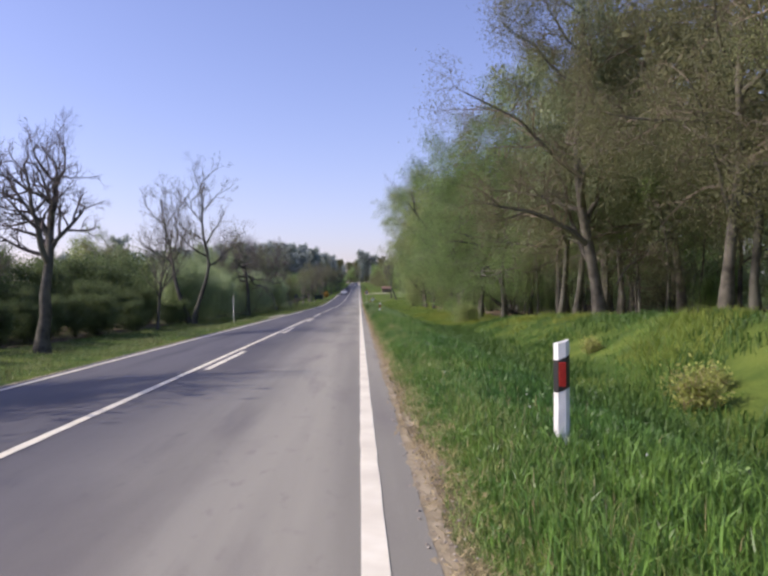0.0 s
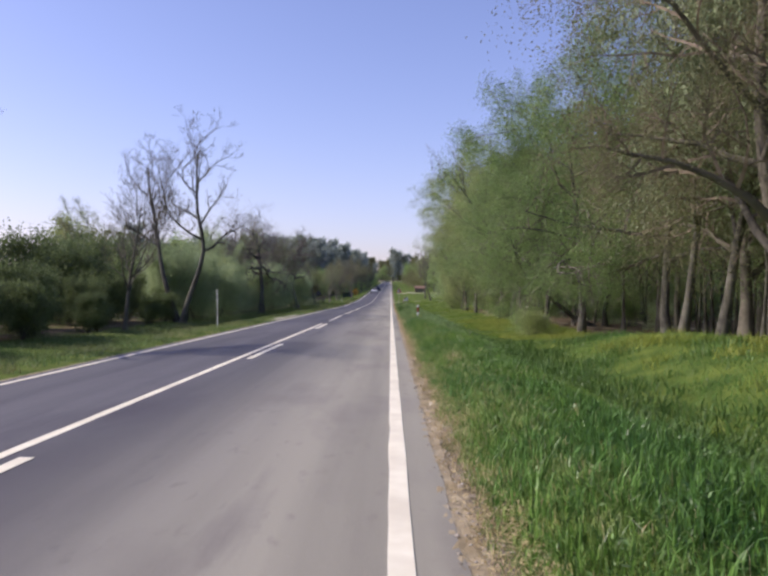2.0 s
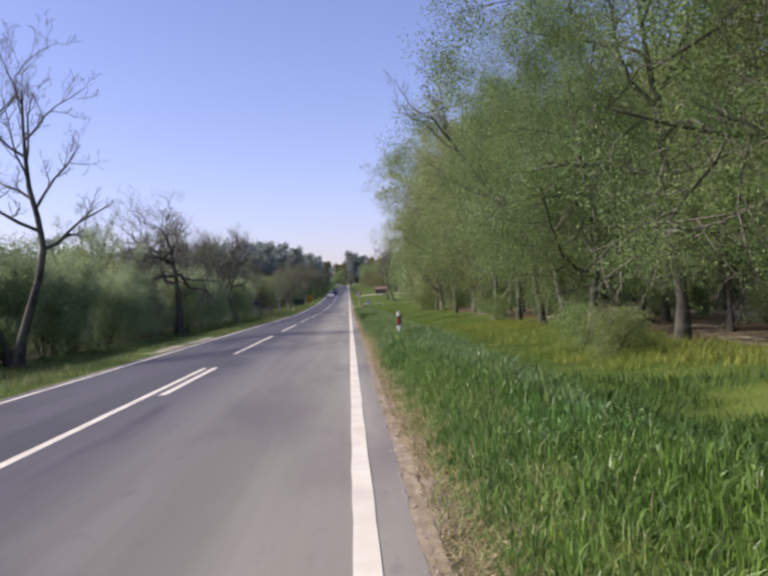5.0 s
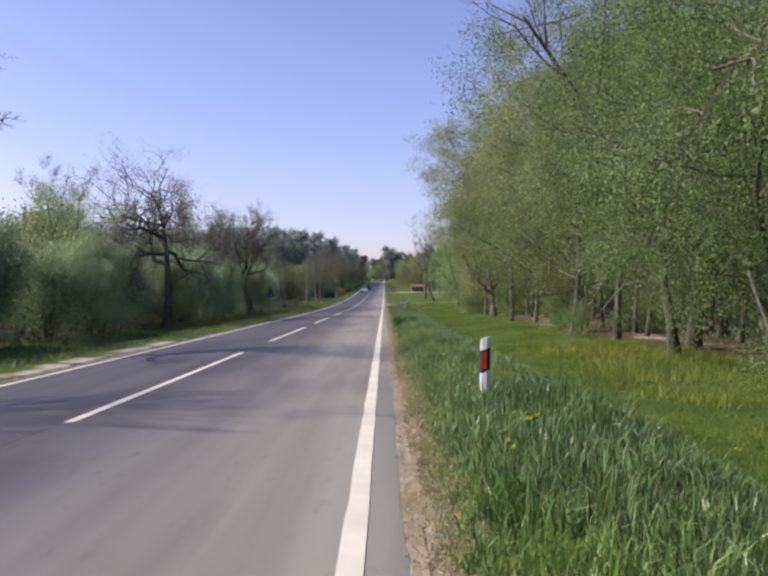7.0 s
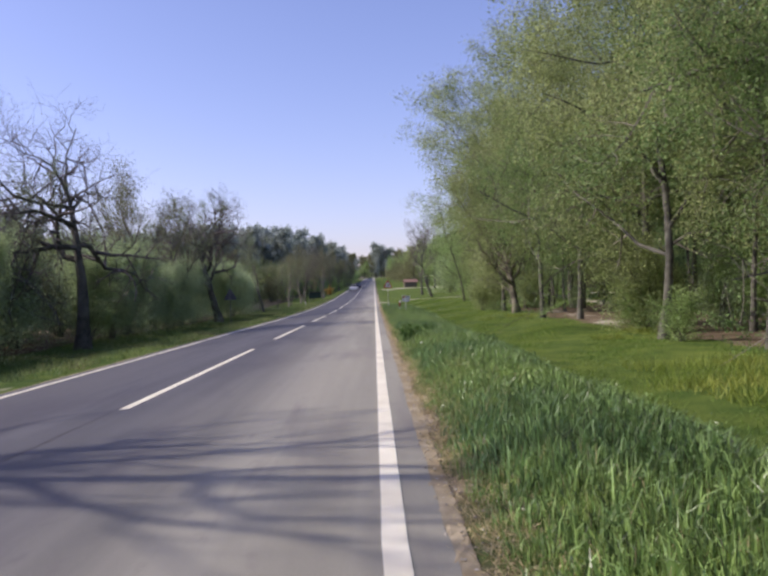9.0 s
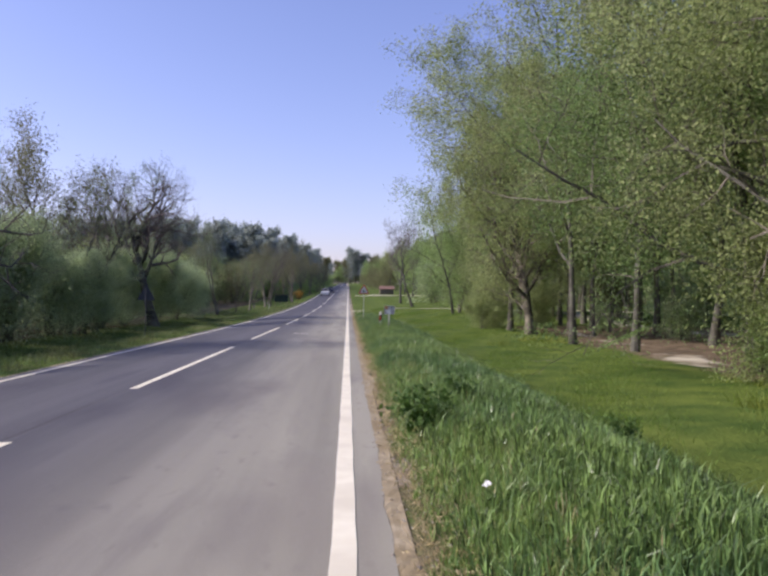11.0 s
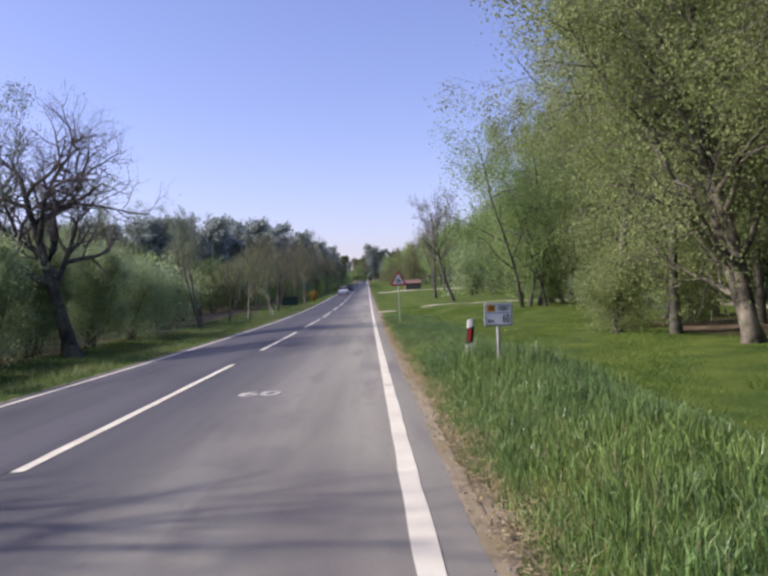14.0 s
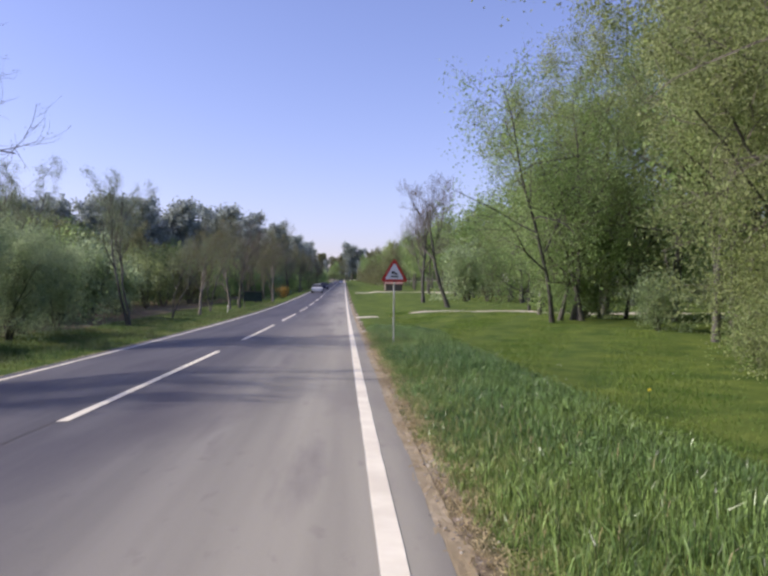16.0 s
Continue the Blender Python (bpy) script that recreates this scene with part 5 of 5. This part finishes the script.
n = 330000
x = 2.4 + rng.beta(1.0, 1.5, n) * 9.1
y = rng.uniform(0, 160, n)
keep = (track_mask(x, y) < 0.35) & (rng.uniform(0, 1, n) < 0.5 + 0.5 * np.cos(x * 1.7 - y * 0.6)) & ((x < 9.2) | (y < 50) | (y > 125) | (rng.uniform(0, 1, n) < 0.3))
x, y = x[keep], y[keep]
h = rng.uniform(0.06, 0.16, len(x)) * (0.8 + 0.35 * wob(x, y, 0.5))
for near_stand in (True, False):
    k = (y < 46 + 3 * np.sin(x)) == near_stand
    v, f = blades(rng, x[k], y[k], h[k] * (1.25 if near_stand else 1.0), rng.uniform(0.009, 0.02, k.sum()), rng.uniform(0.2, 0.9, k.sum()), 1)
    tagged(new("meadow_grass", mesh_from("meadow_grass", v, f, M_GRASS_LUSH if near_stand else M_LAWN)), "dark green grass on the ditch and bank" if near_stand else "short bright green meadow grass below the verge", "grass", kind="stuff")

n = 120000
x = rng.uniform(-14.5, -6.75, n)
y = rng.uniform(6, 190, n)
keep = track_mask(x, y) < 0.3
x, y = x[keep], y[keep]
h = rng.uniform(0.08, 0.26, len(x)) * (1 + 0.4 * wob(x, y, 0.7, 3.0))
v, f = blades(rng, x, y, h, rng.uniform(0.012, 0.03, len(x)), rng.uniform(0.2, 0.8, len(x)), 1)
tagged(new("ditch_grass", mesh_from("ditch_grass", v, f, M_DITCH)), "rough dull green grass along the far ditch", "grass", kind="stuff")

n = 12000
x = 0.56 + rng.beta(1.0, 3.6, n) * 2.2
y = rng.uniform(0, 135, n)
v, f = blades(rng, x, y, rng.uniform(0.06, 0.22, n) * smoothstep(0.4, 1.2, x), rng.uniform(0.004, 0.008, n), rng.uniform(0.1, 0.6, n))
tagged(new("dry_grass", mesh_from("dry_grass", v, f, M_STRAW)), "scattered dry straw-coloured grass stalks", "grass", kind="stuff")

# dark blades in noise patches, thickest along the ditch
n = 90000
x = rng.uniform(2.4, 9.5, n)
y = rng.uniform(0, 150, n)
patch = wob(x, y, 0.9, 5.0) + 0.5 * wob(x, y, 0.33, 1.7) + (0.35 + 0.35 * (y < 48)) * smoothstep(2.2, 3.6, x) * (1 - smoothstep(5.0, 6.2, x))
keep = (patch > np.where(y < 50, 0.25, 9.0)) & (track_mask(x, y) < 0.2)
x, y = x[keep], y[keep]
v, f = blades(rng, x, y, rng.uniform(0.12, 0.34, len(x)), rng.uniform(0.012, 0.03, len(x)), rng.uniform(0.2, 0.9, len(x)))
tagged(new("dark_blade_patch", mesh_from("dark_blade_patch", v, f, M_WEED)), "dark green blades in patches on the bank", "nettles", kind="stuff")

n = 95000
x = rng.uniform(4.6, 11.0, n)
y = rng.uniform(2, 118, n)
keep = (wob(x, y, 0.5, 7.0) + 0.35 * wob(x, y, 1.6, 2.0) + 0.45 * smoothstep(5.0, 7.0, x) * (y < 50) + 1.0 * smoothstep(4.8, 6.0, x) * (y > 50) * (y < 78) > 0.75) & (track_mask(x, y) < 0.3)
x, y = x[keep], y[keep]
v, f = blades(rng, x, y, rng.uniform(0.14, 0.40, len(x)), rng.uniform(0.012, 0.03, len(x)), rng.uniform(0.2, 0.9, len(x)), 1)
tagged(new("bank_herbs", mesh_from("bank_herbs", v, f, M_BANK)), "yellow-green herbs in sunny patches on the bank", "herbs", kind="stuff")

# dry stalks and crumbs lying on the shoulder
n = 44000
x = 0.41 + rng.beta(1.7, 1.5, n) * 0.46
y = rng.uniform(-1, 125, n)
keep = wob(x * 3, y, 1.1, 3.0) + rng.normal(0, 0.3, n) > -0.1
x, y = x[keep], y[keep]
pts = np.stack([x, y, ground_z(x, y) + 0.028], 1)
v, f = leaf_cloud(rng, pts, len(pts), 0.011, 0.006, 5.5)
v[:, 2] = ground_z(v[:, 0], v[:, 1]) + 0.024 + 0.030 * (1 - smoothstep(0.40, 0.60, v[:, 0])) + 0.25 * np.abs(v[:, 2] - ground_z(v[:, 0], v[:, 1]) - 0.028)
tagged(new("shoulder_litter", mesh_from("shoulder_litter", v, [f], M_STRAW)), "dry stalks and leaf crumbs lying on the shoulder", "litter", kind="stuff")

# dry, flattened grass between the sand and the green verge
n = 110000
x = 0.45 + rng.beta(1.6, 2.0, n) * 0.56
y = rng.uniform(-1.5, 135, n)
keep = rng.uniform(0, 1, n) < 0.5 + 0.45 * wob(x, y, 1.3, 6.0) + 0.35 * smoothstep(32, 40, y) * (1 - smoothstep(62, 74, y))
x, y = x[keep], y[keep]
v, f = blades(rng, x, y, rng.uniform(0.04, 0.12, len(x)), rng.uniform(0.006, 0.013, len(x)), rng.uniform(0.6, 1.6, len(x)), 1)
tagged(new("flattened_grass", mesh_from("flattened_grass", v, f, M_STRAW)), "flattened straw-coloured grass beside the shoulder", "grass", kind="stuff")

# short tufts that break the shoulder's outer edge
n = 110000
x = 0.47 + rng.beta(1.4, 1.9, n) * 1.0
y = rng.uniform(-1.5, 135, n)
keep = x > 0.565 + 0.11 * wob(x * 0.2, y, 1.9, 2.0) + 0.05 * wob(x, y, 6.0, 1.0) + rng.exponential(0.03, n)
x, y = x[keep], y[keep]
v, f = blades(rng, x, y, rng.uniform(0.03, 0.12, len(x)) * (1 + 1.0 * smoothstep(0.7, 1.4, x)), rng.uniform(0.004, 0.010, len(x)), rng.uniform(0.3, 1.2, len(x)))
tagged(new("edge_tufts", mesh_from("edge_tufts", v, f, M_TUFT)), "short dusty green grass tufts creeping over the shoulder", "grass", kind="stuff")

n = 9000
x = 0.62 + rng.beta(1.1, 1.6, n) * 3.2
y = rng.uniform(-1, 135, n)
keep = wob(x, y, 1.7, 3.0) > 0.05
pts = np.stack([x[keep], y[keep], ground_z(x[keep], y[keep]) + rng.uniform(0.03, 0.22, keep.sum())], 1)
v, f = leaf_cloud(rng, pts, len(pts) * 2, 0.017, 0.03, 2.4)
tagged(new("herb_leaves", mesh_from("herb_leaves", v, [f], M_GRASS)), "broad herb leaves among the verge grass", "herbs", kind="stuff")

# crumbs and pebbles on the shoulder
n = 5200
x = ROAD_R - 0.02 + rng.beta(1.2, 2.0, n) * 0.42
y = rng.uniform(-1, 130, n)
s = rng.gamma(2.0, 0.0045, n).clip(0.004, 0.016)
c = np.stack([x, y, ground_z(x, y) + 0.016 + 0.026 * (1 - smoothstep(0.40, 0.58, x)) + s * 0.3], 1)
octa = np.array([[1, 0, 0], [-1, 0, 0], [0, 1, 0], [0, -1, 0], [0, 0, 0.6], [0, 0, -0.6]], dtype=float)
v = c[:, None, :] + octa[None] * s[:, None, None] * rng.uniform(0.6, 1.3, (n, 6, 1))
tri = np.array([[0, 2, 4], [2, 1, 4], [1, 3, 4], [3, 0, 4], [2, 0, 5], [1, 2, 5], [3, 1, 5], [0, 3, 5]])
tagged(new("pebble_scatter", mesh_from("pebble_scatter", v.reshape(-1, 3), [(np.arange(n)[:, None, None] * 6 + tri[None]).reshape(-1, 3)], M_STONE)), "small pale pebbles and crumbs on the shoulder", "gravel", kind="stuff")


def weed(x, y, s, seed, label):
    """A broad-leaved weed: arching stems with oval leaves."""
    rg = np.random.default_rng(seed)
    top = tagged(new("weed"), label, "weed", "broad-leaved weeds")
    top.location = (x, y, float(ground_z(x, y)))
    stems, pts = [], []
    for a in range(14):
        an = rg.uniform(0, 2 * np.pi)
        r, hh = rg.uniform(0.15, 0.42) * s, rg.uniform(0.25, 0.5) * s
        p = [np.array([0, 0, -0.03]), np.array([math.cos(an) * r * 0.4, math.sin(an) * r * 0.4, hh * 0.6]), np.array([math.cos(an) * r, math.sin(an) * r, hh])]
        stems.append((p, [0.006, 0.005, 0.002], 0))
        pts += [p[1], p[2], (p[1] + p[2]) / 2, p[1] * 0.7]
    for st in stems:
        v, f = tubes([st], (5,))
        child(new("stem", mesh_from("stem", v, [f], M_WEED)), top)
    v, f = leaf_cloud(rg, np.array(pts), 330, 0.05 * s, 0.06 * s, 1.6)
    child(new("foliage", mesh_from("foliage", v, [f], M_WEED)), top)
    return top


weed(0.86, 80.6, 0.9, 1, "dark broad-leaved weed growing at the asphalt edge")
weed(1.0, 81.1, 0.7, 2, "dark broad-leaved weed growing at the asphalt edge")
weed(2.97, 80.6, 0.6, 3, "dark leafy weed in the verge grass")
weed(1.55, 82.6, 0.6, 4, "dark leafy weed in the verge grass")


def flower(x, y, h, seed, heads, label, petal=M_YELLOW, group="yellow wild flowers"):
    rg = np.random.default_rng(seed)
    top = tagged(new("wild_flower"), label, "flower", group)
    top.location = (x, y, float(ground_z(x, y)))
    for a in range(heads):
        dx, dy, hh = rg.normal(0, 0.03), rg.normal(0, 0.03), h * rg.uniform(0.8, 1.1)
        v, f = tubes([([(dx * 0.2, dy * 0.2, -0.02), (dx * 0.6, dy * 0.6, hh * 0.6), (dx, dy, hh)], [0.003, 0.0025, 0.002], 0)], (5,))
        st = child(new("stem", mesh_from("stem", v, [f], M_WEED)), top)
        v, f = leaf_cloud(rg, np.array([[dx, dy, hh + 0.008]]), 18, 0.011 if petal is M_YELLOW else 0.006, 0.008 if petal is M_YELLOW else 0.004, 1.5)
        child(new("blossom", mesh_from("blossom", v, [f], petal)), st)


for fx, fy, fh, fn in ((1.45, 52.5, 0.26, 3), (1.15, 51.45, 0.24, 2), (3.7, 53.9, 0.34, 2), (3.79, 116.3, 0.36, 3)):
    flower(fx, fy, fh, int(fy * 10), fn, "yellow flowering weed in the verge grass")
M_PETAL = mat("white_petal", (0.70, 0.70, 0.66), (0.82, 0.82, 0.78), 30, 0.6, trans=0.2)
rng = np.random.default_rng(15)
for k in range(16):
    fx, fy = (rng.uniform(2.6, 6.0), rng.uniform(109, 124)) if k < 11 else (rng.uniform(1.1, 3.0), rng.uniform(4.5, 12))
    flower(fx, fy, rng.uniform(0.14, 0.22), 700 + k, 1, "small white flower in the meadow grass", M_PETAL, "white meadow flowers")

# a tuft of bleached stalks left from last year
n = 90
x, y = 1.18 + rng.normal(0, 0.07, n), 28.8 + rng.normal(0, 0.09, n)
v, f = blades(rng, x, y, rng.uniform(0.12, 0.30, n), rng.uniform(0.004, 0.008, n), rng.uniform(0.1, 0.8, n))
tagged(new("straw_tuft", mesh_from("straw_tuft", v, f, M_STRAW)), "bleached straw tuft standing in the green verge", "grass", kind="stuff")

# a scrap of white paper in the grass
bm = bmesh.new()
grid = [[bm.verts.new((0.024 * a, 0.02 * b, 0.012 * math.sin(a * 1.9 + b * 1.3))) for b in range(4)] for a in range(4)]
for a in range(3):
    for b in range(3):
        bm.faces.new((grid[a][b], grid[a + 1][b], grid[a + 1][b + 1], grid[a][b + 1]))
sc = part("paper_scrap", bm, M_WHITE)
sc.matrix_world = pose(1.0, 77.55, float(ground_z(1.0, 77.55)) + 0.12, 12, -28, 30) @ Matrix.Scale(0.75, 4)
md = sc.modifiers.new("thick", "SOLIDIFY")
md.thickness = 0.002
tagged(sc, "crumpled scrap of white paper in the grass", "litter")
